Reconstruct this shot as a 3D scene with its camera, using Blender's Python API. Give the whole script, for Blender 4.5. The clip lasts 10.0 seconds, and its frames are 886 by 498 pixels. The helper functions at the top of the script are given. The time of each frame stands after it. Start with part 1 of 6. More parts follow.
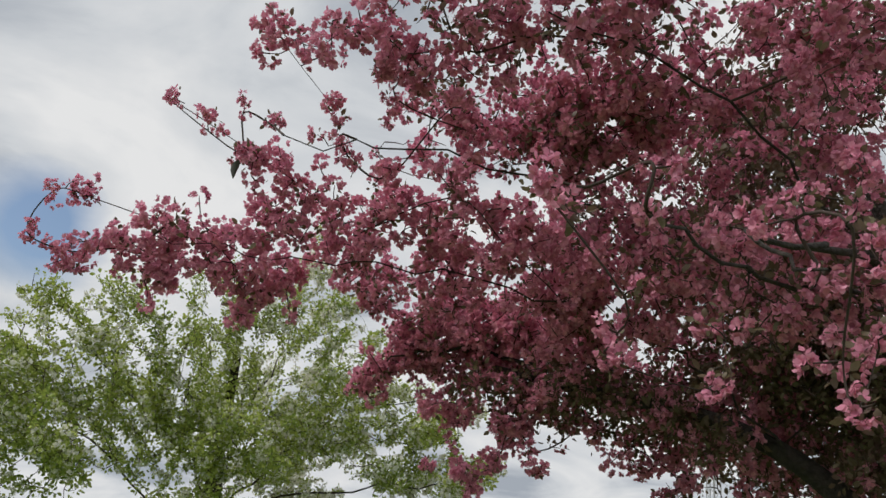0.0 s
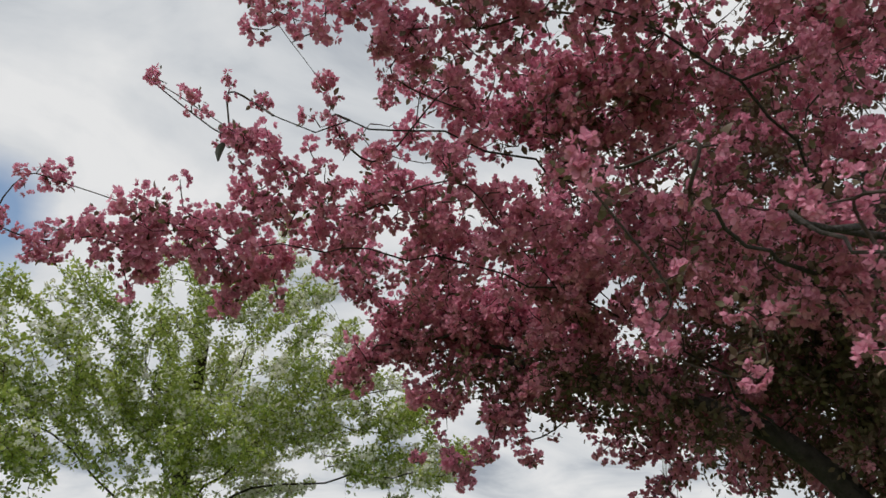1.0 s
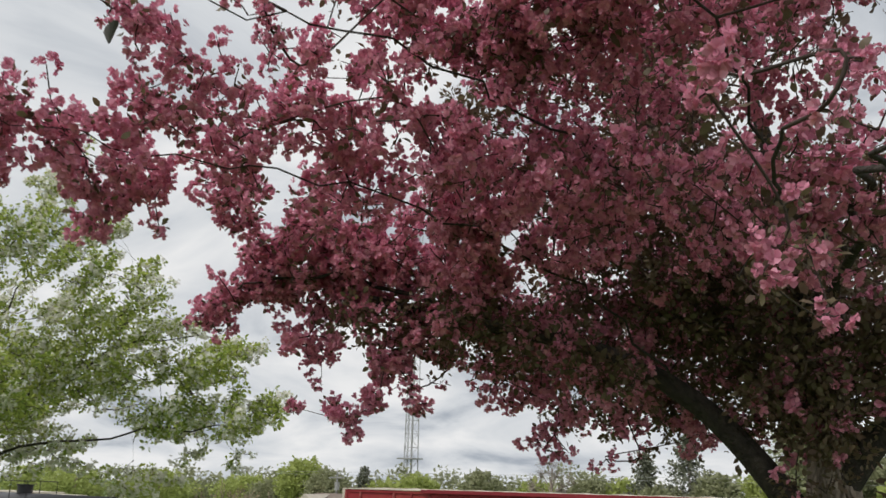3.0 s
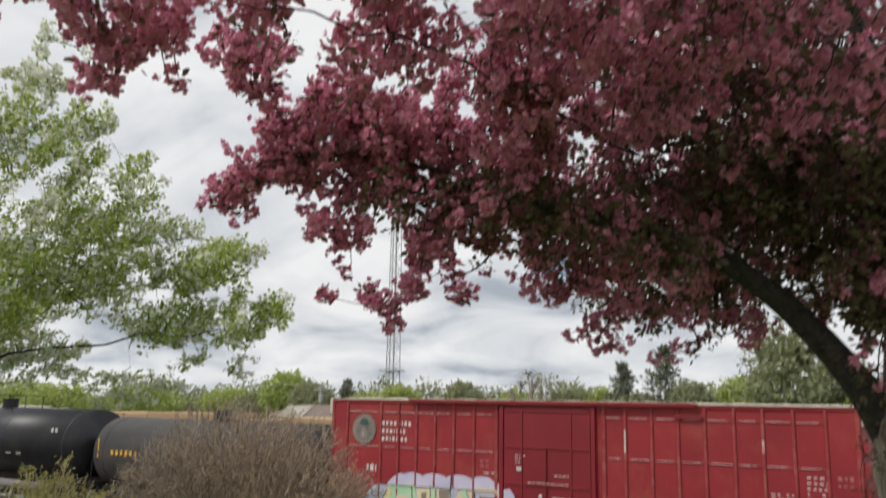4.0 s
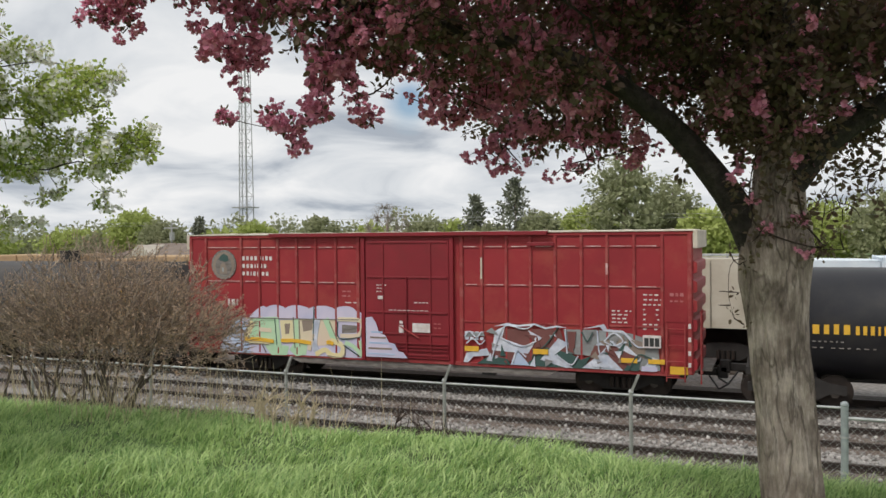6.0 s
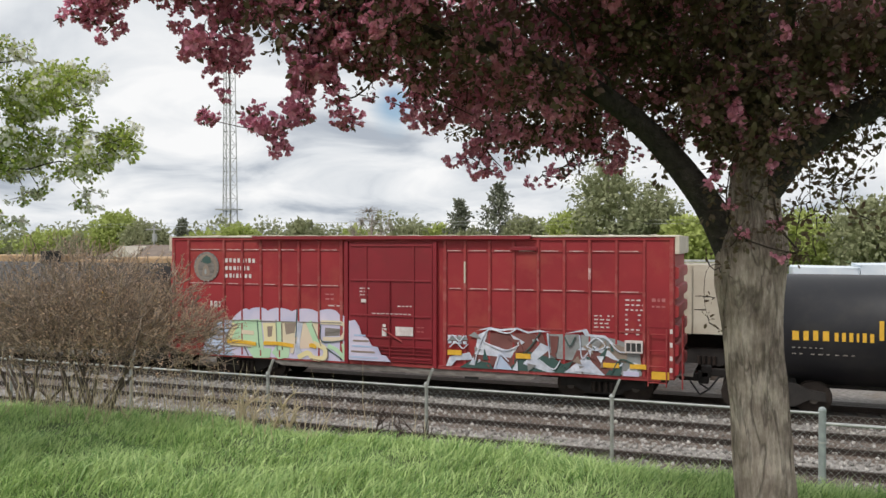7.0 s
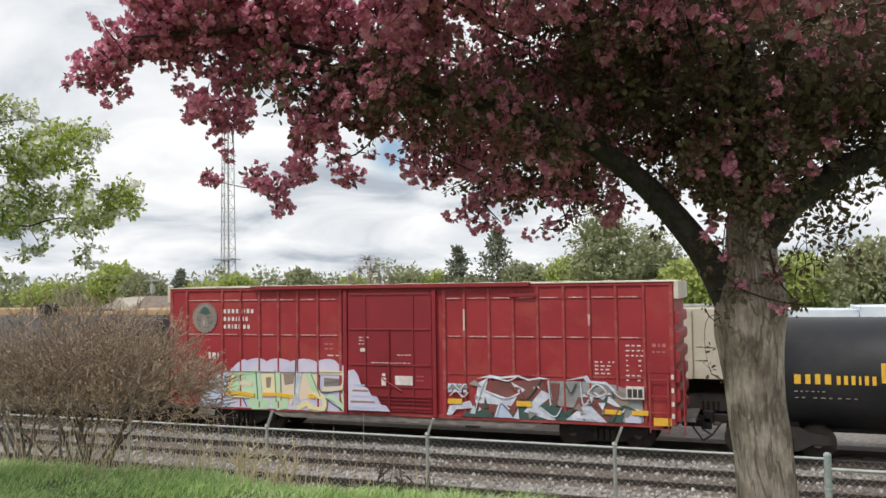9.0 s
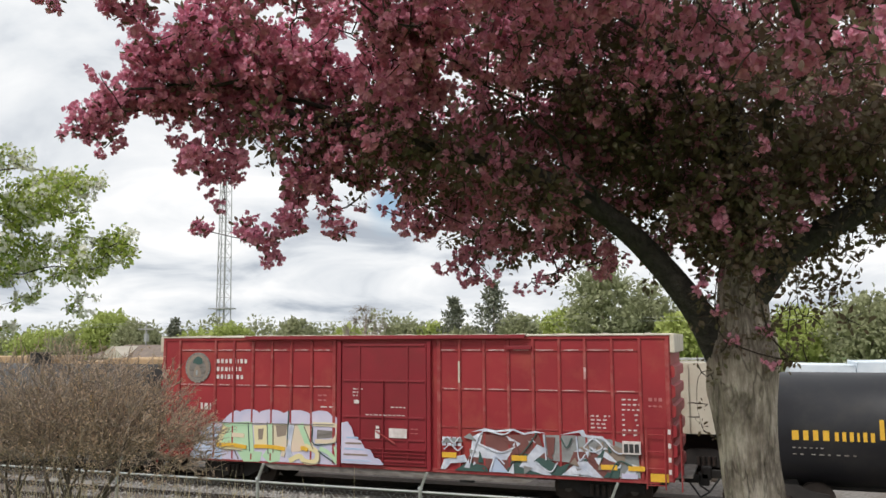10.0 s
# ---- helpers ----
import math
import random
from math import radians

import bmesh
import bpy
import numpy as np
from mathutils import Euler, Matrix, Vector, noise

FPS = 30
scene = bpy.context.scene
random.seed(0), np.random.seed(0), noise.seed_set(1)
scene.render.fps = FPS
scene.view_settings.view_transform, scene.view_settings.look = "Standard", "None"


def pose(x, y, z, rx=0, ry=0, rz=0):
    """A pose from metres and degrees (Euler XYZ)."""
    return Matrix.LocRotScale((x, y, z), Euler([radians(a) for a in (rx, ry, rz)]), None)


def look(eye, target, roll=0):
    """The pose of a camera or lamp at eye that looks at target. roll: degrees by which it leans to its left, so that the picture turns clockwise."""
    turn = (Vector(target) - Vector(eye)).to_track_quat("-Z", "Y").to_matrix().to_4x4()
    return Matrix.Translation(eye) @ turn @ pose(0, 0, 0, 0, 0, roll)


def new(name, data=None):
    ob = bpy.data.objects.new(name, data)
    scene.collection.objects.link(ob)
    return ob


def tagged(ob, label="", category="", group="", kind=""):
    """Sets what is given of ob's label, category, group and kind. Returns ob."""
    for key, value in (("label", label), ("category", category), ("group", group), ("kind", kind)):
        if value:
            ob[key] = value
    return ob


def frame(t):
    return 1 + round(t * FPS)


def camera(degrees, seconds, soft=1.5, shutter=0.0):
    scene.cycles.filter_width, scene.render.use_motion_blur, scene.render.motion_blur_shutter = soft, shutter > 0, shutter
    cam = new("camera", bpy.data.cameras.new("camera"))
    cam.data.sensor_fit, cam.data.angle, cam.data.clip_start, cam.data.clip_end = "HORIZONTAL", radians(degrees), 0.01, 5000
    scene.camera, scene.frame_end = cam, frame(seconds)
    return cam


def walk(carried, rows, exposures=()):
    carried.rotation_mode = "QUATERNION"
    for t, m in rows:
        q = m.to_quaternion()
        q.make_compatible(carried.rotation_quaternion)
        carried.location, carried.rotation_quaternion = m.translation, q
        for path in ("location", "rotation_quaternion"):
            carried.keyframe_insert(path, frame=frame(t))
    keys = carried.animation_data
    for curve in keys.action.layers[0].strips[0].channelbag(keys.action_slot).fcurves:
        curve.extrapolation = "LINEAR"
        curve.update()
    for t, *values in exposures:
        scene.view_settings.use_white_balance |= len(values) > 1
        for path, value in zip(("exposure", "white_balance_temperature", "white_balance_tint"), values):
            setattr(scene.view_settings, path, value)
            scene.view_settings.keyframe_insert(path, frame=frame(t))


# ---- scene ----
cam = camera(56.4, 10.0, shutter=0.3)
PATH = [
    (0, (1.546, 1.169, 4.664), (0.006, 2.26, 5.326), 5.5),
    (0.5, (1.534, 1.126, 4.695), (0.008, 2.249, 5.335), 5.0),
    (1, (1.378, 1.122, 4.684), (-0.106, 2.301, 5.324), 4.1),
    (1.5, (1.206, 1.098, 4.691), (-0.227, 2.339, 5.329), 4.2),
    (2, (1.029, 1.035, 4.692), (-0.316, 2.377, 5.317), 4.5),
    (2.5, (0.837, 0.973, 4.71), (-0.366, 2.464, 5.316), 2.3),
    (2.7, (0.793, 0.919, 4.695), (-0.336, 2.475, 5.282), 1.6),
    (3.8, (0.414, 1.113, 4.623), (-0.598, 2.766, 5.115), 1.5),
    (4, (0.315, 1.124, 4.604), (-0.723, 2.794, 4.968), 1.0),
    (4.1, (0.279, 1.117, 4.601), (-0.765, 2.796, 4.901), -0.2),
    (4.5, (0.178, 1.082, 4.578), (-0.859, 2.79, 4.67), -0.9),
    (5, (0.157, 1.029, 4.554), (-0.757, 2.808, 4.563), -1.0),
    (5.5, (0.15, 1.019, 4.555), (-0.645, 2.854, 4.528), -1.0),
    (7, (0.179, 1.0, 4.549), (-0.525, 2.872, 4.528), -0.0),
    (7.5, (0.183, 0.98, 4.556), (-0.51, 2.856, 4.556), 0.1),
    (8, (0.175, 0.99, 4.573), (-0.511, 2.869, 4.618), -0.0),
    (8.5, (0.173, 1.012, 4.572), (-0.519, 2.887, 4.635), -0.3),
    (9, (0.18, 0.974, 4.58), (-0.518, 2.845, 4.672), -0.8),
    (9.5, (0.188, 0.985, 4.584), (-0.507, 2.854, 4.737), -0.8),
    (10, (0.199, 0.982, 4.586), (-0.487, 2.848, 4.801), -0.3),
]
walk(cam, [(t, look(eye, target, roll)) for t, eye, target, roll in PATH],
     exposures=((0, -0.3), (2.5, -0.24), (4.5, -0.13), (5.7, -0.13), (7.0, 0.0), (10, 0.1)))

# ---- light ----
world = bpy.data.worlds.new("sky")
scene.world = world
world.use_nodes = True
wn, wl = world.node_tree.nodes, world.node_tree.links
for n in list(wn):
    wn.remove(n)


def wnode(kind, **inputs):
    n = wn.new(kind)
    for k, v in inputs.items():
        n.inputs[k].default_value = v
    return n


coord = wnode("ShaderNodeTexCoord")
sep = wnode("ShaderNodeSeparateXYZ")
wl.new(coord.outputs["Generated"], sep.inputs[0])
lift = wnode("ShaderNodeMath")
lift.operation = "ADD"
wl.new(sep.outputs["Z"], lift.inputs[0])
lift.inputs[1].default_value = 0.26
low = wnode("ShaderNodeMath")
low.operation = "MAXIMUM"
wl.new(lift.outputs[0], low.inputs[0])
low.inputs[1].default_value = 0.08
dx, dy = wnode("ShaderNodeMath"), wnode("ShaderNodeMath")
dx.operation = dy.operation = "DIVIDE"
wl.new(sep.outputs["X"], dx.inputs[0]), wl.new(low.outputs[0], dx.inputs[1])
wl.new(sep.outputs["Y"], dy.inputs[0]), wl.new(low.outputs[0], dy.inputs[1])
flat = wnode("ShaderNodeCombineXYZ")
wl.new(dx.outputs[0], flat.inputs[0]), wl.new(dy.outputs[0], flat.inputs[1])
SKY_SHIFT = (3.1, 1.7, 0.0)
shift = wnode("ShaderNodeVectorMath")
wl.new(flat.outputs[0], shift.inputs[0])
shift.inputs[1].default_value = SKY_SHIFT
clouds = wnode("ShaderNodeTexNoise", Scale=2.1, Detail=9.0, Roughness=0.52, Distortion=0.5)
wl.new(shift.outputs[0], clouds.inputs["Vector"])
shade = wnode("ShaderNodeValToRGB")
e = shade.color_ramp.elements
e[0].position, e[0].color = 0.33, (0.44, 0.485, 0.55, 1)
e[1].position, e[1].color = 0.62, (0.95, 0.955, 0.96, 1)
mid = e.new(0.46)
mid.color = (0.74, 0.77, 0.805, 1)
wl.new(clouds.outputs["Fac"], shade.inputs[0])
gaps = wnode("ShaderNodeTexNoise", Scale=0.75, Detail=5.0, Roughness=0.55)
gshift = wnode("ShaderNodeVectorMath")
gshift.inputs[1].default_value = (0.35, 4.3, 2.0)
wl.new(flat.outputs[0], gshift.inputs[0])
wl.new(gshift.outputs[0], gaps.inputs["Vector"])
cover = wnode("ShaderNodeValToRGB")
cover.color_ramp.elements[0].position, cover.color_ramp.elements[0].color = 0.66, (1, 1, 1, 1)
cover.color_ramp.elements[1].position, cover.color_ramp.elements[1].color = 0.76, (0, 0, 0, 1)
wl.new(gaps.outputs["Fac"], cover.inputs[0])
nishita = wnode("ShaderNodeTexSky")
nishita.sky_type, nishita.sun_disc = "NISHITA", False
nishita.sun_elevation, nishita.sun_rotation = radians(54), radians(215)
dim = wnode("ShaderNodeVectorMath")
dim.operation = "SCALE"
dim.inputs["Scale"].default_value = 0.12
wl.new(nishita.outputs[0], dim.inputs[0])


def opening(way, size):
    """A ragged break in the cloud, round a direction; 0 inside, 1 outside."""
    gap = wnode("ShaderNodeVectorMath")
    gap.operation = "DISTANCE"
    wl.new(coord.outputs["Generated"], gap.inputs[0])
    gap.inputs[1].default_value = way
    rag = wnode("ShaderNodeMath")
    rag.operation = "MULTIPLY_ADD"
    wl.new(clouds.outputs["Fac"], rag.inputs[0])
    rag.inputs[1].default_value = size * 1.6
    wl.new(gap.outputs["Value"], rag.inputs[2])
    edge = wnode("ShaderNodeMapRange")
    edge.inputs["From Min"].default_value, edge.inputs["From Max"].default_value = size * 1.2, size * 2.0
    wl.new(rag.outputs[0], edge.inputs["Value"])
    return edge.outputs[0]


first, second = opening((-0.950, 0.138, 0.281), 0.066), opening((-0.399, 0.903, 0.162), 0.028)
both = wnode("ShaderNodeMath")
both.operation = "MULTIPLY"
wl.new(first, both.inputs[0]), wl.new(second, both.inputs[1])
closed = wnode("ShaderNodeMath")
closed.operation = "MULTIPLY"
wl.new(both.outputs[0], closed.inputs[0]), wl.new(cover.outputs[0], closed.inputs[1])
mix = wnode("ShaderNodeMix")
mix.data_type = "RGBA"
wl.new(closed.outputs[0], mix.inputs["Factor"])
wl.new(dim.outputs[0], mix.inputs[6])
wl.new(shade.outputs[0], mix.inputs[7])
back = wnode("ShaderNodeBackground", Strength=1.0)
wl.new(mix.outputs[2], back.inputs["Color"])
wout = wnode("ShaderNodeOutputWorld")
wl.new(back.outputs[0], wout.inputs["Surface"])

sun = new("sun", bpy.data.lights.new("sun", "SUN"))
sun.data.energy, sun.data.angle, sun.data.color = 2.4, radians(14), (1.0, 0.96, 0.9)
sun.matrix_world = look((-20, -32, 52), (0, 0, 0))


# ---- materials ----
def material(name, col, col2=None, rough=0.6, metal=0.0, scale=6.0, bump=0.0, bump_scale=40.0, island=0.0,
             translucent=0.0, stain=None, stain_amount=0.0, stain_scale=1.2, each=0.0, stretch=None, spec=0.4):
    """Colour that wanders between two tones at two scales, optional stains, relief and translucency."""
    m = bpy.data.materials.new(name)
    m.use_nodes = True
    n, k = m.node_tree.nodes, m.node_tree.links
    b = n["Principled BSDF"]
    b.inputs["Roughness"].default_value, b.inputs["Metallic"].default_value = rough, metal
    b.inputs["Specular IOR Level"].default_value = spec
    tc = n.new("ShaderNodeTexCoord")
    vec = tc.outputs["Object"]
    if stretch:
        mp = n.new("ShaderNodeMapping")
        mp.inputs["Scale"].default_value = stretch
        k.new(vec, mp.inputs["Vector"])
        vec = mp.outputs[0]
    t1 = n.new("ShaderNodeTexNoise")
    t1.inputs["Scale"].default_value, t1.inputs["Detail"].default_value = scale, 5
    k.new(vec, t1.inputs["Vector"])
    ramp = n.new("ShaderNodeMapRange")
    ramp.inputs["From Min"].default_value, ramp.inputs["From Max"].default_value = 0.3, 0.7
    k.new(t1.outputs["Fac"], ramp.inputs["Value"])
    fac = ramp.outputs[0]
    if island:
        g = n.new("ShaderNodeNewGeometry")
        mm = n.new("ShaderNodeMix")
        mm.inputs[0].default_value = island
        k.new(fac, mm.inputs[2])
        k.new(g.outputs["Random Per Island"], mm.inputs[3])
        fac = mm.outputs[0]
    if each:
        g = n.new("ShaderNodeObjectInfo")
        mm = n.new("ShaderNodeMix")
        mm.inputs[0].default_value = each
        k.new(fac, mm.inputs[2])
        k.new(g.outputs["Random"], mm.inputs[3])
        fac = mm.outputs[0]
    c = n.new("ShaderNodeMix")
    c.data_type = "RGBA"
    c.inputs[6].default_value = (*col, 1)
    c.inputs[7].default_value = (*(col2 or [v * 0.7 for v in col]), 1)
    k.new(fac, c.inputs["Factor"])
    out = c.outputs[2]
    if stain:
        t2 = n.new("ShaderNodeTexNoise")
        t2.inputs["Scale"].default_value, t2.inputs["Detail"].default_value = stain_scale, 8
        t2.inputs["Roughness"].default_value = 0.65
        k.new(vec, t2.inputs["Vector"])
        r2 = n.new("ShaderNodeMapRange")
        r2.inputs["From Min"].default_value, r2.inputs["From Max"].default_value = 0.48, 0.72
        r2.inputs["To Max"].default_value = stain_amount
        k.new(t2.outputs["Fac"], r2.inputs["Value"])
        s = n.new("ShaderNodeMix")
        s.data_type = "RGBA"
        k.new(r2.outputs[0], s.inputs["Factor"])
        k.new(out, s.inputs[6])
        s.inputs[7].default_value = (*stain, 1)
        out = s.outputs[2]
    k.new(out, b.inputs["Base Color"])
    if bump:
        t3 = n.new("ShaderNodeTexNoise")
        t3.inputs["Scale"].default_value, t3.inputs["Detail"].default_value = bump_scale, 6
        k.new(vec, t3.inputs["Vector"])
        bn = n.new("ShaderNodeBump")
        bn.inputs["Strength"].default_value, bn.inputs["Distance"].default_value = bump, 0.02
        k.new(t3.outputs["Fac"], bn.inputs["Height"])
        k.new(bn.outputs[0], b.inputs["Normal"])
    if translucent:
        tr = n.new("ShaderNodeBsdfTranslucent")
        k.new(out, tr.inputs["Color"])
        ms = n.new("ShaderNodeMixShader")
        ms.inputs[0].default_value = translucent
        k.new(b.outputs[0], ms.inputs[1])
        k.new(tr.outputs[0], ms.inputs[2])
        k.new(ms.outputs[0], n["Material Output"].inputs["Surface"])
    return m


def bark_material():
    """Old grey apple bark: long flaking plates, dark fissures between them, pale and mossy patches."""
    m = bpy.data.materials.new("bark")
    m.use_nodes = True
    n, k = m.node_tree.nodes, m.node_tree.links
    b = n["Principled BSDF"]
    b.inputs["Roughness"].default_value, b.inputs["Specular IOR Level"].default_value = 0.93, 0.2
    tc, mp = n.new("ShaderNodeTexCoord"), n.new("ShaderNodeMapping")
    mp.inputs["Scale"].default_value = (1, 1, 0.24)
    k.new(tc.outputs["Object"], mp.inputs["Vector"])
    fissure, ridge = n.new("ShaderNodeTexNoise"), n.new("ShaderNodeMath")
    fissure.inputs["Scale"].default_value, fissure.inputs["Detail"].default_value, fissure.inputs["Distortion"].default_value = 15.0, 5, 0.6
    k.new(mp.outputs[0], fissure.inputs["Vector"])
    ridge.operation = "SUBTRACT"
    k.new(fissure.outputs["Fac"], ridge.inputs[0])
    ridge.inputs[1].default_value = 0.5
    size = n.new("ShaderNodeMath")
    size.operation = "ABSOLUTE"
    k.new(ridge.outputs[0], size.inputs[0])
    crack = n.new("ShaderNodeMapRange")
    crack.inputs["From Min"].default_value, crack.inputs["From Max"].default_value = 0.004, 0.045
    crack.inputs["To Min"].default_value = 0.55
    k.new(size.outputs[0], crack.inputs["Value"])
    grain = n.new("ShaderNodeTexNoise")
    grain.inputs["Scale"].default_value, grain.inputs["Detail"].default_value, grain.inputs["Roughness"].default_value = 55.0, 7, 0.7
    k.new(mp.outputs[0], grain.inputs["Vector"])
    patch = n.new("ShaderNodeTexNoise")
    patch.inputs["Scale"].default_value, patch.inputs["Detail"].default_value = 6.5, 5
    k.new(tc.outputs["Object"], patch.inputs["Vector"])
    tone = n.new("ShaderNodeValToRGB")
    e = tone.color_ramp.elements
    e[0].position, e[0].color = 0.37, (0.17, 0.132, 0.112, 1)
    e[1].position, e[1].color = 0.62, (0.66, 0.555, 0.49, 1)
    e.new(0.5).color = (0.37, 0.298, 0.256, 1)
    blend = n.new("ShaderNodeMix")
    blend.inputs[0].default_value = 0.5
    k.new(grain.outputs["Fac"], blend.inputs[2])
    k.new(patch.outputs["Fac"], blend.inputs[3])
    k.new(blend.outputs[0], tone.inputs[0])
    gap = n.new("ShaderNodeMix")
    gap.data_type = "RGBA"
    gap.inputs[6].default_value = (0.055, 0.044, 0.036, 1)
    k.new(crack.outputs[0], gap.inputs["Factor"])
    k.new(tone.outputs[0], gap.inputs[7])
    k.new(gap.outputs[2], b.inputs["Base Color"])
    high = n.new("ShaderNodeMath")
    high.operation = "MULTIPLY_ADD"
    k.new(grain.outputs["Fac"], high.inputs[0])
    high.inputs[1].default_value = 0.6
    k.new(crack.outputs[0], high.inputs[2])
    bump = n.new("ShaderNodeBump")
    bump.inputs["Strength"].default_value, bump.inputs["Distance"].default_value = 0.9, 0.012
    k.new(high.outputs[0], bump.inputs["Height"])
    k.new(bump.outputs[0], b.inputs["Normal"])
    return m


PETAL = material("pink_petal", (0.93, 0.47, 0.60), (0.53, 0.155, 0.26), 0.6, scale=9.0, island=0.62, translucent=0.32, spec=0.15)
WHITE_PETAL = material("white_petal", (0.92, 0.91, 0.86), (0.82, 0.80, 0.70), 0.55, island=0.5, translucent=0.35, spec=0.2)
BRONZE_LEAF = material("bronze_leaf", (0.155, 0.14, 0.068), (0.15, 0.085, 0.068), 0.5, scale=4.0, island=0.7, translucent=0.4)
GREEN_LEAF = material("green_leaf", (0.60, 0.65, 0.17), (0.16, 0.26, 0.035), 0.5, scale=2.0, island=0.65, translucent=0.35)
BARK = bark_material()
# Crown shade over the crabapple limbs is put into this near-black bark colour.
SHADED_BARK = material("shaded_bark", (0.062, 0.050, 0.043), (0.022, 0.018, 0.016), 0.92, scale=30.0, bump=0.9, bump_scale=60.0)
TWIG = material("twig", (0.075, 0.05, 0.04), (0.04, 0.028, 0.024), 0.85, scale=20)
SHRUB_TWIG = material("shrub_twig", (0.48, 0.375, 0.29), (0.12, 0.094, 0.076), 0.85, scale=2, island=0.7)
SHRUB_STEM = material("shrub_stem", (0.19, 0.15, 0.125), (0.065, 0.053, 0.045), 0.9, scale=8)
SHRUB_BUD = material("shrub_bud", (0.60, 0.40, 0.29), (0.40, 0.30, 0.18), 0.7, scale=1.2, island=0.6, translucent=0.2)
YELLOW_LEAF = material("yellow_leaf", (0.42, 0.38, 0.12), (0.28, 0.25, 0.08), 0.6, island=0.6, translucent=0.3)
GRASS = material("grass_blade", (0.68, 0.82, 0.36), (0.10, 0.235, 0.05), 0.5, scale=4.2, island=0.75, translucent=0.4)
DRY = material("dry_stalk", (0.66, 0.55, 0.38), (0.40, 0.32, 0.20), 0.8, island=0.5)
SOIL = material("soil", (0.10, 0.17, 0.045), (0.065, 0.095, 0.03), 0.95, scale=1.4, bump=0.5, stain=(0.12, 0.10, 0.05), stain_amount=0.5, stain_scale=0.5)
BALLAST = material("ballast", (0.36, 0.34, 0.32), (0.18, 0.165, 0.155), 0.9, scale=9.0, bump=1.0, bump_scale=14.0,
                   stain=(0.16, 0.115, 0.08), stain_amount=0.75, stain_scale=0.9)
TRACK_BED = material("rusty_track_bed", (0.20, 0.165, 0.14), (0.085, 0.066, 0.054), 0.9, scale=9.0, bump=1.0, bump_scale=14.0,
                     stain=(0.10, 0.065, 0.045), stain_amount=0.7, stain_scale=1.4)
# Ballast under the freight cars, the train's shadow put into its dark colour.
SHADED_BALLAST = material("shaded_ballast", (0.12, 0.105, 0.095), (0.055, 0.048, 0.043), 0.9, scale=7.0, bump=1.0, bump_scale=14.0)
STONE = material("crushed_stone", (0.54, 0.51, 0.48), (0.10, 0.088, 0.08), 0.85, scale=0.9, island=0.85)
RAIL = material("rail_steel", (0.060, 0.042, 0.034), (0.035, 0.026, 0.022), 0.8, scale=3)
RAIL_TOP = material("rail_head", (0.10, 0.085, 0.075), (0.065, 0.054, 0.047), 0.5, 0.3, scale=2)
TIE = material("sleeper_wood", (0.10, 0.078, 0.06), (0.055, 0.044, 0.036), 0.95, scale=5, bump=0.6, each=0.5)
RED = material("red_paint", (0.33, 0.028, 0.034), (0.25, 0.019, 0.026), 0.55, scale=0.7, stain=(0.38, 0.085, 0.055), stain_amount=0.6, stain_scale=0.8, bump=0.08, bump_scale=5)
RED_DOOR = material("red_door_paint", (0.265, 0.020, 0.030), (0.20, 0.014, 0.022), 0.5, scale=0.8, stain=(0.17, 0.022, 0.022), stain_amount=0.5, stain_scale=1.5)
RED_RIB = material("red_rib", (0.34, 0.046, 0.046), (0.24, 0.026, 0.03), 0.6, scale=2.0, stain=(0.52, 0.26, 0.21), stain_amount=0.4, stain_scale=2.6)
SCUFF = material("scuffed_edge", (0.72, 0.56, 0.54), (0.40, 0.12, 0.12), 0.7, scale=5.0)
CREAM = material("cream_paint", (0.66, 0.60, 0.50), (0.50, 0.44, 0.35), 0.6, scale=2.0, stain=(0.3, 0.2, 0.13), stain_amount=0.4)
UNDER = material("black_underframe", (0.035, 0.03, 0.028), (0.02, 0.018, 0.017), 0.8, scale=4)
GRIME = material("grimy_sill", (0.26, 0.24, 0.22), (0.12, 0.10, 0.09), 0.8, scale=3.0, stretch=(1, 1, 4))
WHEEL = material("wheel_steel", (0.06, 0.045, 0.038), (0.035, 0.028, 0.025), 0.6, 0.5, scale=5)
TANK = material("black_tank", (0.021, 0.021, 0.025), (0.014, 0.014, 0.017), 0.42, scale=0.8, stain=(0.05, 0.045, 0.04), stain_amount=0.5)
OLD_TANK = material("dusty_tank", (0.060, 0.056, 0.055), (0.035, 0.032, 0.031), 0.6, scale=0.8, stain=(0.10, 0.08, 0.06), stain_amount=0.5)
YELLOW = material("yellow_marking", (0.78, 0.46, 0.05), (0.66, 0.38, 0.04), 0.5, scale=8)
WHITE = material("white_marking", (0.74, 0.70, 0.68), (0.55, 0.48, 0.46), 0.6, scale=6)
PALE_RED = material("faded_marking", (0.46, 0.17, 0.17), (0.37, 0.09, 0.09), 0.6, scale=6)
BLACK = material("black_marking", (0.03, 0.03, 0.03), (0.05, 0.05, 0.05), 0.6)
STEEL = material("galvanised_steel", (0.48, 0.49, 0.48), (0.34, 0.35, 0.35), 0.5, 0.3, scale=6)
POST_GREY = material("weathered_post", (0.42, 0.42, 0.41), (0.28, 0.28, 0.27), 0.6, 0.3, scale=8)
POST_GREEN = material("painted_post", (0.36, 0.40, 0.40), (0.25, 0.28, 0.28), 0.6, 0.2, scale=8)
WRAP = material("white_wrap", (0.78, 0.83, 0.87), (0.60, 0.68, 0.76), 0.4, scale=1.5, bump=0.5, bump_scale=3)
LUMBER = material("tan_load", (0.50, 0.34, 0.19), (0.38, 0.25, 0.14), 0.7, scale=2.0, stretch=(0.3, 1, 6))
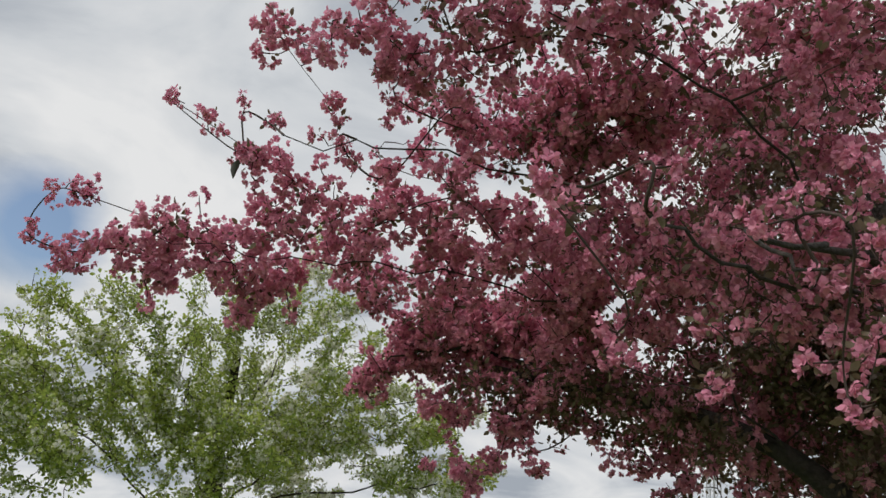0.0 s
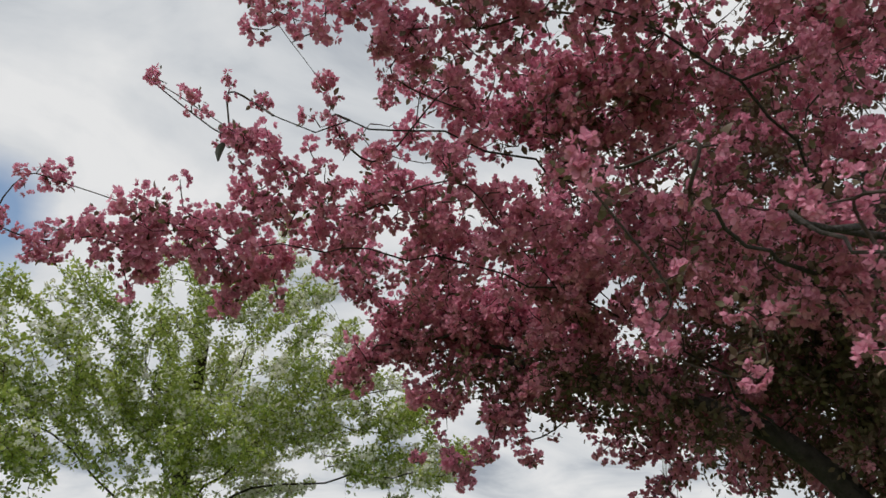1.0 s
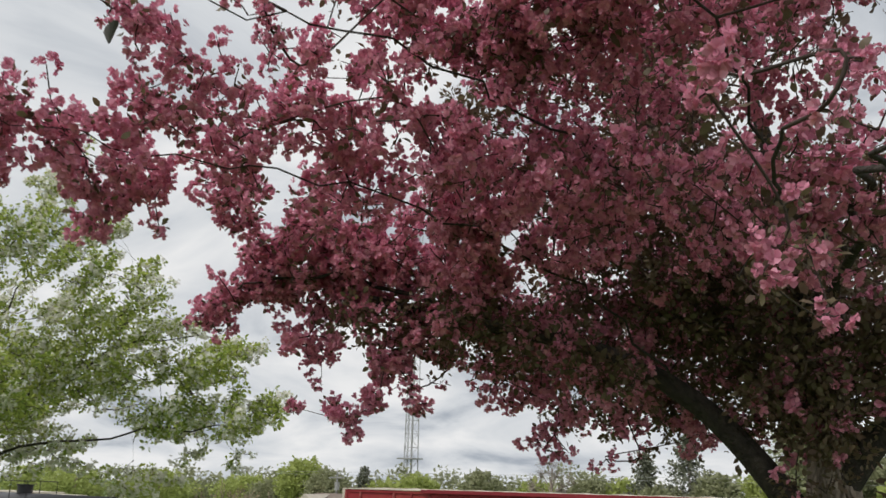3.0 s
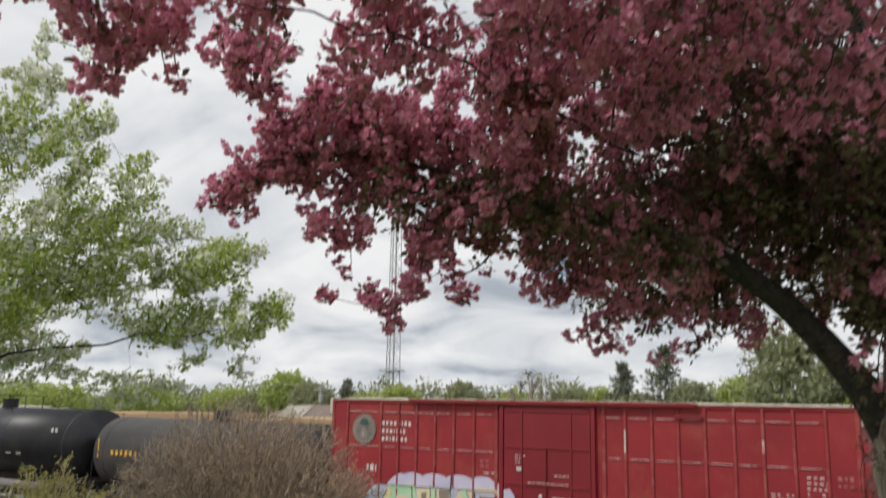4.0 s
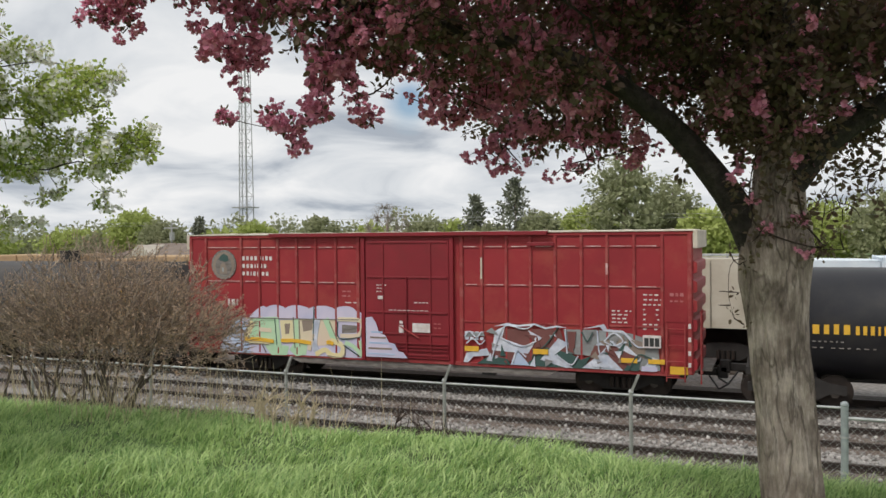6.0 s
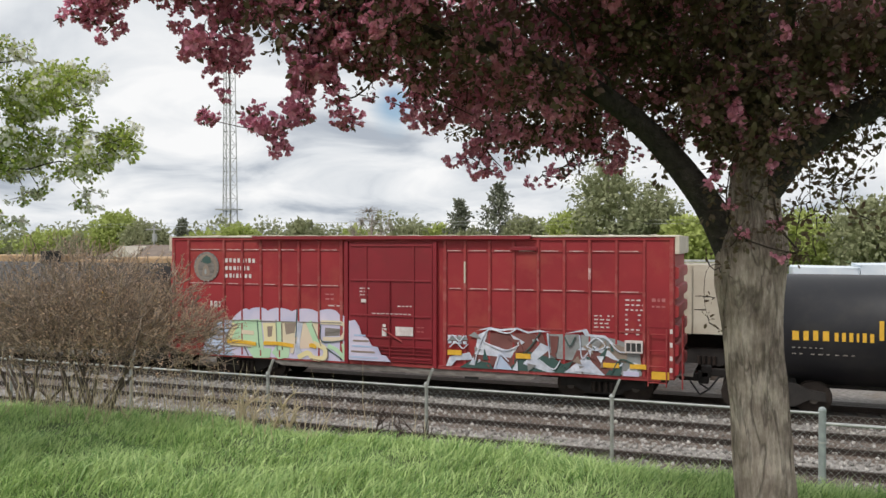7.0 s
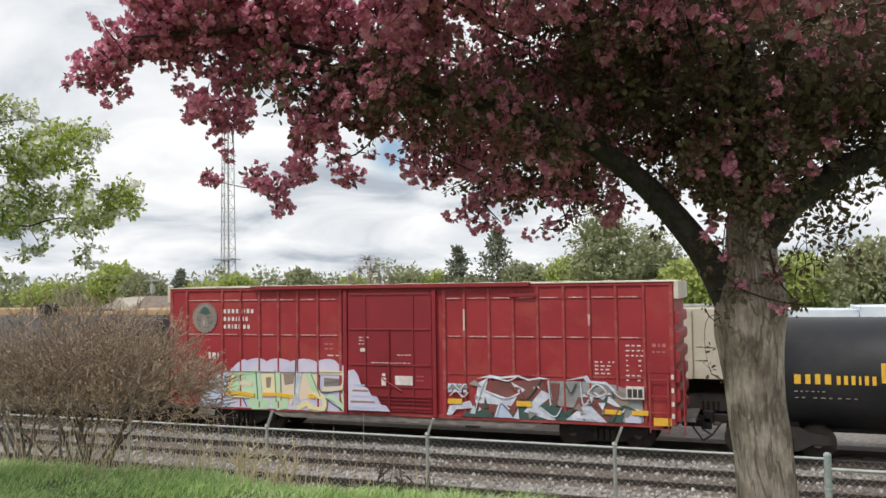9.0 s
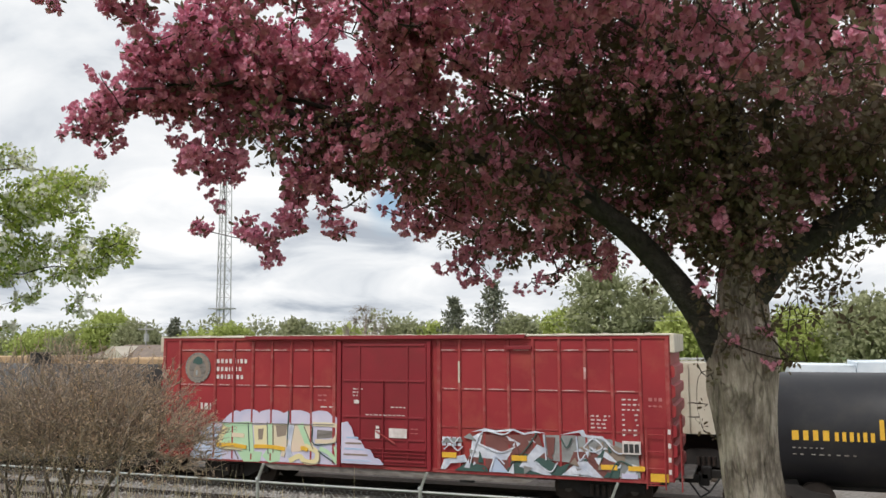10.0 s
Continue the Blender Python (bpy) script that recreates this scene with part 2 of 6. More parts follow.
CREAM_CAR = material("cream_car", (0.62, 0.58, 0.48), (0.50, 0.45, 0.36), 0.6, scale=1.0, stain=(0.3, 0.22, 0.15), stain_amount=0.4)
TOWER = material("tower_steel", (0.50, 0.50, 0.50), (0.38, 0.38, 0.38), 0.5, 0.4, scale=2)
# Far leaves and needles are coloured lighter, with distance haze painted in.
FAR_LEAF = material("far_leaf", (0.46, 0.51, 0.16), (0.31, 0.37, 0.11), 0.7, scale=0.25, island=0.5, translucent=0.3)
FAR_OLIVE = material("far_olive_leaf", (0.36, 0.37, 0.21), (0.26, 0.28, 0.16), 0.7, scale=0.25, island=0.5, translucent=0.3)
HAZY_NEEDLE = material("hazy_needle", (0.25, 0.255, 0.185), (0.11, 0.125, 0.09), 0.8, scale=0.4, island=0.7)
FAR_BARE = material("far_bare_twig", (0.36, 0.31, 0.26), (0.25, 0.21, 0.17), 0.9, island=0.5)
SHINGLE = material("roof_shingle", (0.24, 0.19, 0.16), (0.15, 0.12, 0.10), 0.9, scale=2)
SIDING = material("house_siding", (0.55, 0.50, 0.42), (0.45, 0.40, 0.34), 0.8, scale=1)
LILAC = material("spray_lilac", (0.63, 0.57, 0.69), (0.46, 0.46, 0.62), 0.6, scale=1.5)
SKYBLUE = material("spray_blue", (0.36, 0.48, 0.66), (0.50, 0.55, 0.68), 0.6, scale=1.5)
MINT = material("spray_mint", (0.40, 0.62, 0.40), (0.52, 0.68, 0.46), 0.6, scale=1.2)
BUTTER = material("spray_butter", (0.72, 0.62, 0.32), (0.72, 0.66, 0.46), 0.6, scale=1.2)
PEACH = material("spray_peach", (0.70, 0.56, 0.44), (0.66, 0.60, 0.42), 0.6, scale=1.2)
TAUPE = material("spray_taupe", (0.22, 0.17, 0.14), (0.30, 0.24, 0.19), 0.6, scale=2)
BROWN = material("spray_brown", (0.15, 0.055, 0.05), (0.20, 0.08, 0.07), 0.6, scale=2)
TEAL = material("spray_teal", (0.035, 0.085, 0.075), (0.06, 0.10, 0.09), 0.6, scale=2)
SILVER = material("spray_silver", (0.34, 0.36, 0.36), (0.20, 0.21, 0.21), 0.5, scale=2.5, stain=(0.16, 0.08, 0.08), stain_amount=0.5, stain_scale=3)
SNOW = material("spray_white", (0.74, 0.76, 0.82), (0.42, 0.46, 0.56), 0.6, scale=3.5, stain=(0.25, 0.2, 0.2), stain_amount=0.35, stain_scale=5)


# ---- building helpers ----
def fast_mesh(name, verts, faces):
    """Mesh of triangles or quads from arrays."""
    me = bpy.data.meshes.new(name)
    verts, faces = np.asarray(verts, np.float32), np.asarray(faces, np.int32)
    k = faces.shape[1]
    me.vertices.add(len(verts))
    me.vertices.foreach_set("co", verts.ravel())
    me.loops.add(faces.size)
    me.loops.foreach_set("vertex_index", faces.ravel())
    me.polygons.add(len(faces))
    me.polygons.foreach_set("loop_start", np.arange(0, faces.size, k, dtype=np.int32))
    me.update(calc_edges=True)
    me.validate()
    return me


def part(name, bm, mat, parent=None, label="", kind=""):
    """Links a bmesh (or a finished mesh) as one mesh object under a thing or part."""
    if isinstance(bm, bmesh.types.BMesh):
        me = bpy.data.meshes.new(name)
        bm.normal_update()
        bm.to_mesh(me)
        bm.free()
    else:
        me = bm
    if not me.materials:
        me.materials.append(mat)
    ob = new(name, me)
    if parent:
        ob.parent = parent
    return tagged(ob, label=label, kind=kind)


def thing(name, x, y, z, label, category, group="", kind=""):
    ob = new(name)
    ob.empty_display_size = 0.2
    ob.location = (x, y, z)
    return tagged(ob, label, category, group, kind)


def box(bm, x0, x1, y0, y1, z0, z1, bevel=0.0):
    r = bmesh.ops.create_cube(bm, size=1.0, matrix=Matrix.Translation(((x0 + x1) / 2, (y0 + y1) / 2, (z0 + z1) / 2))
                              @ Matrix.Diagonal((x1 - x0, y1 - y0, z1 - z0, 1)))
    if bevel:
        edges = list({ed for v in r["verts"] for ed in v.link_edges})
        bmesh.ops.bevel(bm, geom=edges, offset=bevel, segments=2, affect="EDGES", profile=0.5)
    return bm


def rod(bm, a, b, r0, r1=None, seg=8):
    """Tapered round bar from a to b."""
    a, b = Vector(a), Vector(b)
    d = b - a
    m = Matrix.Translation((a + b) / 2) @ d.to_track_quat("Z", "Y").to_matrix().to_4x4()
    bmesh.ops.create_cone(bm, cap_ends=True, segments=seg, radius1=r0, radius2=r0 if r1 is None else r1, depth=d.length, matrix=m)
    return bm


def solid(bm, outline, y0, y1):
    """Plate with an outline in x and z, from y0 back to y1."""
    front = [bm.verts.new((x, y0, z)) for x, z in outline]
    rear = [bm.verts.new((x, y1, z)) for x, z in outline]
    bm.faces.new(front)
    bm.faces.new(rear[::-1])
    n = len(outline)
    for i in range(n):
        bm.faces.new((front[i], rear[i], rear[(i + 1) % n], front[(i + 1) % n]))
    bmesh.ops.recalc_face_normals(bm, faces=bm.faces)
    return bm


def B():
    return bmesh.new()


def tube_arrays(paths, sides=5):
    """Tapered tubes along lists of (point, radius); returns verts and quads."""
    verts, faces, base = [], [], 0
    ang = np.arange(sides) * 2 * math.pi / sides
    for path in paths:
        pts = np.array([p for p, _ in path], float)
        rad = np.array([r for _, r in path], float)
        tang = np.gradient(pts, axis=0)
        tang /= np.linalg.norm(tang, axis=1)[:, None] + 1e-9
        ref = np.array([0.31, 0.17, 0.94]) if abs(tang[0][2]) < 0.8 else np.array([0.95, 0.2, 0.1])
        u = np.cross(tang, ref)
        u /= np.linalg.norm(u, axis=1)[:, None] + 1e-9
        w = np.cross(tang, u)
        ring = pts[:, None, :] + rad[:, None, None] * (np.cos(ang)[None, :, None] * u[:, None, :] + np.sin(ang)[None, :, None] * w[:, None, :])
        verts.append(ring.reshape(-1, 3))
        for i in range(len(pts) - 1):
            a = base + i * sides
            for s in range(sides):
                t = (s + 1) % sides
                faces.append((a + s, a + t, a + sides + t, a + sides + s))
        base += len(pts) * sides
    return np.concatenate(verts), np.array(faces)


def smooth(me):
    me.polygons.foreach_set("use_smooth", np.ones(len(me.polygons), bool))
    return me


def bend(points, n=6):
    """Smooth curve through points (Catmull-Rom)."""
    p = [np.array(q, float) for q in points]
    p = [2 * p[0] - p[1]] + p + [2 * p[-1] - p[-2]]
    out = []
    for i in range(1, len(p) - 2):
        for s in range(n):
            t = s / n
            out.append(0.5 * (2 * p[i] + (p[i + 1] - p[i - 1]) * t + (2 * p[i - 1] - 5 * p[i] + 4 * p[i + 1] - p[i + 2]) * t * t
                              + (3 * p[i] - p[i - 1] - 3 * p[i + 1] + p[i + 2]) * t ** 3))
    out.append(p[-2])
    return out


def turn_matrices(rng, n, up=None):
    """Random turns; with up, the z axis leans to the given ways."""
    z = rng.normal(size=(n, 3)) if up is None else up + rng.normal(size=(n, 3)) * 0.35
    z /= np.linalg.norm(z, axis=1)[:, None]
    x = np.cross(z, rng.normal(size=(n, 3)))
    x /= np.linalg.norm(x, axis=1)[:, None]
    return np.stack([x, np.cross(z, x), z], axis=2)


def scatter(templates, places, turns, sizes, rng):
    """Copies of small triangle templates at places, joined to one array pair."""
    vs, fs, base = [], [], 0
    pick = rng.integers(0, len(templates), len(places))
    for i in range(len(templates)):
        sel = np.nonzero(pick == i)[0]
        if not len(sel):
            continue
        tv, tf = templates[i]
        v = np.einsum("nij,kj->nki", turns[sel], tv) * sizes[sel][:, None, None] + places[sel][:, None, :]
        f = tf[None, :, :] + (np.arange(len(sel)) * len(tv))[:, None, None] + base
        vs.append(v.reshape(-1, 3))
        fs.append(f.reshape(-1, 3))
        base += len(sel) * len(tv)
    return np.concatenate(vs), np.concatenate(fs)


def petal_shape(width, length, cup):
    """Rounded petal along +x from the origin, cupped towards +z."""
    v = np.array([(0, 0, 0), (0.5 * length, -width / 2, cup * 0.45), (0.5 * length, width / 2, cup * 0.4),
                  (0.92 * length, -width * 0.36, cup * 0.95), (0.9 * length, width * 0.38, cup)])
    f = np.array([(0, 1, 2), (1, 3, 2), (2, 3, 4)])
    return v, f


def leaf_shape(width, length, fold):
    """Curved oval leaf with a short tip, along +x."""
    v = np.array([(0, 0, 0), (0.36 * length, -width * 0.52, fold), (0.40 * length, width * 0.52, fold * 0.4), (0.76 * length, -width * 0.36, fold * 0.9), (0.72 * length, width * 0.40, fold * 0.1), (length, 0, -fold * 0.6)])
    f = np.array([(0, 1, 2), (1, 3, 2), (2, 3, 4), (3, 5, 4)])
    return v, f


def join(pieces):
    vs, fs, base = [], [], 0
    for v, f in pieces:
        vs.append(v)
        fs.append(f + base)
        base += len(v)
    return np.concatenate(vs), np.concatenate(fs)


def placed(shape, m):
    v, f = shape
    m = np.array(m)
    return v @ m[:3, :3].T + m[:3, 3], f


def blossom_cluster(rng, flowers, radius, size, petals=5, rows=2):
    """A ball of flowers that face outwards."""
    pieces = []
    for i in range(flowers):
        z = rng.uniform(-0.6, 1)
        a = rng.uniform(0, 6.28)
        d = Vector((math.cos(a) * math.sqrt(max(0, 1 - z * z)), math.sin(a) * math.sqrt(max(0, 1 - z * z)), z))
        q = d.to_track_quat("Z", "Y").to_matrix().to_4x4()
        s = size * rng.uniform(0.75, 1.1)
        for row in range(rows):
            count = petals if row == 0 else 2
            for p in range(count):
                spin = Matrix.Rotation(p * 2 * math.pi / count + row * 0.6 + rng.uniform(-0.15, 0.15), 4, "Z")
                shape = petal_shape(0.95 * s, s * (1 - 0.2 * row), s * (0.45 + 0.5 * row) * rng.uniform(0.5, 1.4))
                pieces.append(placed(shape, Matrix.Translation(d * radius * rng.uniform(0.7, 1.1)) @ q @ spin))
    return join(pieces)


def leaf_cluster(rng, leaves, radius, size):
    pieces = []
    for i in range(leaves):
        d = Vector(rng.normal(size=3)).normalized()
        q = d.to_track_quat("X", "Z").to_matrix().to_4x4()
        s = size * rng.uniform(0.6, 1.15)
        roll = Matrix.Rotation(rng.uniform(0, 6.28), 4, "X")
        pieces.append(placed(leaf_shape(0.55 * s, s, 0.12 * s), Matrix.Translation(d * radius * rng.uniform(0.2, 0.9)) @ q @ roll))
    return join(pieces)


def fill_blobs(rng, blobs, density, power):
    """Scattered points in a chain of soft round volumes; small volumes get small clusters."""
    pts, sizes = [], []
    for x, y, z, r in blobs:
        n = max(3, int(density * (r / 0.1) ** power))
        d = rng.normal(size=(n, 3))
        d /= np.linalg.norm(d, axis=1)[:, None]
        rad = r * rng.uniform(0.05, 1.0, n) ** 0.45
        tufts = d * rad[:, None]
        pts.append(np.array((x, y, z)) + tufts[np.arange(n) - np.arange(n) % 2] + rng.normal(0, min(0.04, 0.35 * r), (n, 3)))
        sizes.append(np.full(n, min(1.0, 0.6 + 4.0 * r)))
    return np.concatenate(pts), np.concatenate(sizes)


def branchlets(rng, blobs, hub, density, power):
    """Points strung along thin outward branchlets that fill a chain of round volumes."""
    pts = []
    for x, y, z, r in blobs:
        c = np.array((x, y, z))
        out = c - np.array(hub)
        out[2] *= 0.4
        out /= np.linalg.norm(out) + 1e-6
        want = max(6, int(density * (r / 0.1) ** power))
        got = 0
        while got < want:
            way = out + rng.normal(0, 0.45, 3) * np.array((1, 1, 0.75)) + np.array((0, 0, 0.10))
            way /= np.linalg.norm(way)
            d = rng.normal(size=3)
            start = c + d / np.linalg.norm(d) * r * rng.uniform(0, 0.8) ** 0.6 - way * r * 0.35
            n = int(rng.integers(16, 26))
            s = np.linspace(0, 1, n)[:, None] * rng.uniform(0.5, 1.0)
            line = start + way * s + np.array((0, 0, 0.22)) * s * s + rng.normal(0, 0.022, (n, 3))
            line = line[np.linalg.norm(line - c, axis=1) < r * 1.15 + 0.08 * rng.random()]
            pts.append(line)
            got += max(1, len(line))
    return np.concatenate(pts)


def grow_twigs(rng, stems, targets, thick, reach=0.35):
    """Joins every target to the nearest wood grown so far, by slightly sagging twigs."""
    nodes = [np.array(p, float) for path in stems for p, _ in path]
    target = np.array(targets)
    have = np.array(nodes)
    near = np.sqrt(((target[:, None, :] - have[None, :, :]) ** 2).sum(2)).min(1)
    paths = []
    for i in np.argsort(near):
        t = target[i]
        d = np.sqrt(((have - t) ** 2).sum(1))
        j = int(d.argmin())
        a = have[j]
        mid = (a + t) / 2 + rng.normal(size=3) * d[j] * 0.07
        r = thick * min(1.6, 0.6 + d[j] / reach)
        paths.append([(a, r), (mid, r * 0.8), (t, r * 0.45)])
        have = np.concatenate([have, [mid], [t]])
    return paths


# ---- ground ----
def ground_height(x, y):
    """Grassy bank that drops to the railway yard and a slow rise beyond."""
    stops = ((-2500, 4.0), (-30, 3.2), (0, 3.05), (5.0, 3.06), (6.6, 3.035), (8.0, 2.52), (10.5, 1.45), (12.8, 0.55), (14.4, 0.28),
             (15.2, 0.30), (17.3, 0.30), (18.7, 0.05), (19.3, 0.12), (21.8, 0.10), (22.4, -0.12), (23.2, -0.02), (27, -0.05), (34, 0.1), (60, 0.8), (120, 2.0), (2500, 8.0))
    for (a, za), (b, zb) in zip(stops, stops[1:]):
        if y <= b:
            z = za + (zb - za) * (y - a) / (b - a)
            break
    if -12 < y < 13:
        z += 0.07 * noise.noise((x * 0.35, y * 0.35, 0.3)) + 0.025 * noise.noise((x * 1.3, y * 1.3, 2.0))
    if 5 < y < 9:
        z -= 0.07 * max(0.0, min(1.0, (x + 2.0) / 2.0)) * min(1.0, (y - 5) / 1.5)
    return z


def build_ground():
    xs = [-2500, -900, -300, -120, -70] + list(np.arange(-45, 20.1, 0.5)) + [35, 60, 120, 400, 2500]
    ys = [-2500, -600, -100, -30, -15] + list(np.arange(-8, 13.1, 0.4)) + [14.4, 15.2, 17.3, 18.7, 19.3, 21.8, 22.4, 23.2, 27, 30, 34, 42, 60, 90, 120, 250, 600, 2500]
    verts = [(x, y, ground_height(x, y)) for y in ys for x in xs]
    w = len(xs)
    faces = [(j * w + i, j * w + i + 1, (j + 1) * w + i + 1, (j + 1) * w + i) for j in range(len(ys) - 1) for i in range(w - 1)]
    me = smooth(fast_mesh("ground", verts, faces))
    me.materials.append(SOIL)
    me.materials.append(BALLAST)
    me.materials.append(SHADED_BALLAST)
    me.materials.append(TRACK_BED)
    row = [(ys[f // (w - 1)] + ys[f // (w - 1) + 1]) / 2 for f in range(len(faces))]
    # 2 is the strip with painted train shadow, 3 the brown track beds
    idx = np.array([(2 if 22.9 < q < 28 else 3 if 15.2 < q < 17.3 or 19.3 < q < 21.8 else 1) if 13.9 < q < 36 else 0 for q in row], np.int32)
    me.polygons.foreach_set("material_index", idx)
    tagged(part("ground", me, SOIL), "green grassy bank falling to a gravel railway yard", "ground", kind="structure")


build_ground()


def build_grass():
    rng = np.random.default_rng(4)
    n = 170000
    x = rng.uniform(-13, 3.2, n)
    y = 2.6 + 5.4 * rng.uniform(0, 1, n) ** 0.9
    keep = (x > -1.2 - 1.15 * y) & (x < 1.0 + 0.25 * y)
    x, y = x[keep], y[keep]
    far_x, far_y = rng.uniform(-11, 9, 60000), rng.uniform(-7, 8, 60000)
    bare = ~((far_x > -1.2 - 1.15 * far_y) & (far_x < 1.0 + 0.25 * far_y) & (far_y > 2.6))
    x, y = np.concatenate([x, far_x[bare]]), np.concatenate([y, far_y[bare]])
    z = np.array([ground_height(a, b) for a, b in zip(x, y)])
    tuft = np.array([noise.noise((a * 1.1, b * 1.1, 5.0)) + 0.6 * noise.noise((a * 3.7, b * 3.7, 1.0)) for a, b in zip(x, y)])
    h = (0.088 + 0.085 * np.clip(tuft, -0.8, 1.2)) * rng.uniform(0.5, 1.3, len(x))
    a = rng.uniform(0, 6.28, len(x))
    lean = h * rng.uniform(0.25, 1.6, len(x))
    w = rng.uniform(0.0025, 0.0065, len(x))
    la = np.array([2.6 * noise.noise((p * 1.6, q * 1.6, 9.0)) for p, q in zip(x, y)]) + rng.normal(0, 1.1, len(x)) + 0.7
    base = np.stack([x, y, z - 0.01], 1)
    side = np.stack([np.cos(a), np.sin(a), 0 * a], 1) * w[:, None]
    fall = np.stack([np.cos(la), np.sin(la), 0 * a], 1) * lean[:, None]
    up = np.stack([0 * h, 0 * h, h], 1)
    v = np.stack([base - side, base + side, base + fall * 0.35 + up * 0.62 - side * 0.8, base + fall * 0.35 + up * 0.62 + side * 0.8, base + fall + up * 0.95], 1)
    k = np.arange(len(x))[:, None, None] * 5
    f = np.array([(0, 1, 3), (0, 3, 2), (2, 3, 4)])[None] + k
    me = fast_mesh("grass", v.reshape(-1, 3), f.reshape(-1, 3))
    tagged(part("grass", me, GRASS), "lush green unmown spring grass", "grass", kind="stuff")
    # dry stalks along the edge of the bank
    paths = []
    for i in range(620):
        cx = rng.choice([-7.2, -6.0, -4.9, -4.3, -3.4, -8.5, -9.8, -5.4]) + rng.normal(0, 0.45)
        cy = rng.uniform(6.2, 7.0) if i % 3 == 0 else rng.uniform(6.6, 8.4)
        cz = ground_height(cx, cy)
        hh = rng.uniform(0.18, 0.55) * (1.35 if rng.random() < 0.3 else 1)
        tip = np.array((cx + rng.normal(0, 0.1), cy + rng.normal(0, 0.08), cz + hh))
        paths.append([((cx, cy, cz), 0.003), ((np.array((cx, cy, cz)) + tip) / 2 + rng.normal(0, 0.02, 3), 0.0025), (tip, 0.0012)])
    v, f = tube_arrays(paths, 3)
    tagged(part("dry_weeds", fast_mesh("dry_weeds", v, f), DRY), "dry straw-coloured weed stalks in the grass", "weeds", kind="stuff")


build_grass()


def build_stones():
    """Loose crushed stone over the ballast."""
    rng = np.random.default_rng(8)
    shapes = []
    for i in range(6):
        bm = B()
        bmesh.ops.create_cube(bm, size=1.5)
        bmesh.ops.triangulate(bm, faces=bm.faces)
        for v in bm.verts:
            v.co *= rng.uniform(0.55, 1.2)
        v = np.array([q.co[:] for q in bm.verts])
        f = np.array([[q.index for q in p.verts] for p in bm.faces])
        bm.free()
        shapes.append((v, f))
    n = 20000
    x = rng.uniform(-20, 5, n)
    y = rng.uniform(14.3, 23.3, n)
    open_bed = (np.abs(y - 16.55) > 1.25) & (np.abs(y - 20.55) > 1.25) | (rng.random(n) < 0.22)
    x, y = x[open_bed], y[open_bed]
    n = len(x)
    z = np.array([ground_height(a, b) for a, b in zip(x, y)]) + rng.uniform(-0.01, 0.03, n)
    v, f = scatter(shapes, np.stack([x, y, z], 1), turn_matrices(rng, n), rng.uniform(0.025, 0.055, n), rng)
    tagged(part("ballast_stones", fast_mesh("ballast_stones", v, f), STONE), "loose grey crushed stone between the rails", "gravel", kind="stuff")


build_stones()


# ---- railway tracks ----
def rail_profile(bm, y, z, x0, x1):
    solid_outline = ((-0.07, -0.16), (0.07, -0.16), (0.07, -0.145), (0.012, -0.125), (0.012, -0.04), (0.036, -0.03), (0.036, -0.004), (-0.036, -0.004),
                     (-0.036, -0.03), (-0.012, -0.04), (-0.012, -0.125), (-0.07, -0.145))
    a = [bm.verts.new((x0, y + dy_, z + dz)) for dy_, dz in solid_outline]
    b = [bm.verts.new((x1, y + dy_, z + dz)) for dy_, dz in solid_outline]
    n = len(a)
    for i in range(n):
        bm.faces.new((a[i], a[(i + 1) % n], b[(i + 1) % n], b[i]))
    return bm


def build_track(yc, z, label, x0=-90, x1=60):
    t = thing("railway_track", 0, yc, z, label, "track", "railway tracks", "structure")
    for s in (-0.7175, 0.7175):
        r = part("rail", rail_profile(B(), s, 0, x0, x1), RAIL, t)
        part("rail_head", box(B(), x0, x1, s - 0.033, s + 0.033, -0.004, 0.002), RAIL_TOP, r, "worn bright rail head")
    bm = box(B(), -0.115, 0.115, -1.3, 1.3, -0.33, -0.155, 0.01)
    me = bpy.data.meshes.new("sleeper")
    bm.to_mesh(me)
    bm.free()
    me.materials.append(TIE)
    for i in range(110):
        s = new("sleeper", me)
        s.parent = t
        s.matrix_local = pose(-34 + i * 0.55, 0.03 * math.sin(i * 2.3), 0.012 * math.sin(i * 1.7), 0, 0, 1.5 * math.sin(i * 3.1))
    return t


build_track(24.55, 0.15, "rusty railway track under the freight cars")
build_track(20.55, 0.25, "empty rusty railway track in grey ballast")
build_track(16.55, 0.45, "empty rusty railway track beside the fence")
build_track(30.5, 0.2, "far railway track carrying loaded cars")


# ---- box car ----
def lettering(name, x, z, width, height, y, gaps, rng, mat, parent, space=0.4):
    """Plain bars that stand for letters, each a part of its own."""
    cx = x
    for g in gaps:
        part(name, box(B(), cx, cx + g * width, y - 0.004, y, z, z + height * rng.uniform(0.9, 1.0)), mat, parent)
        cx += (g + space) * width


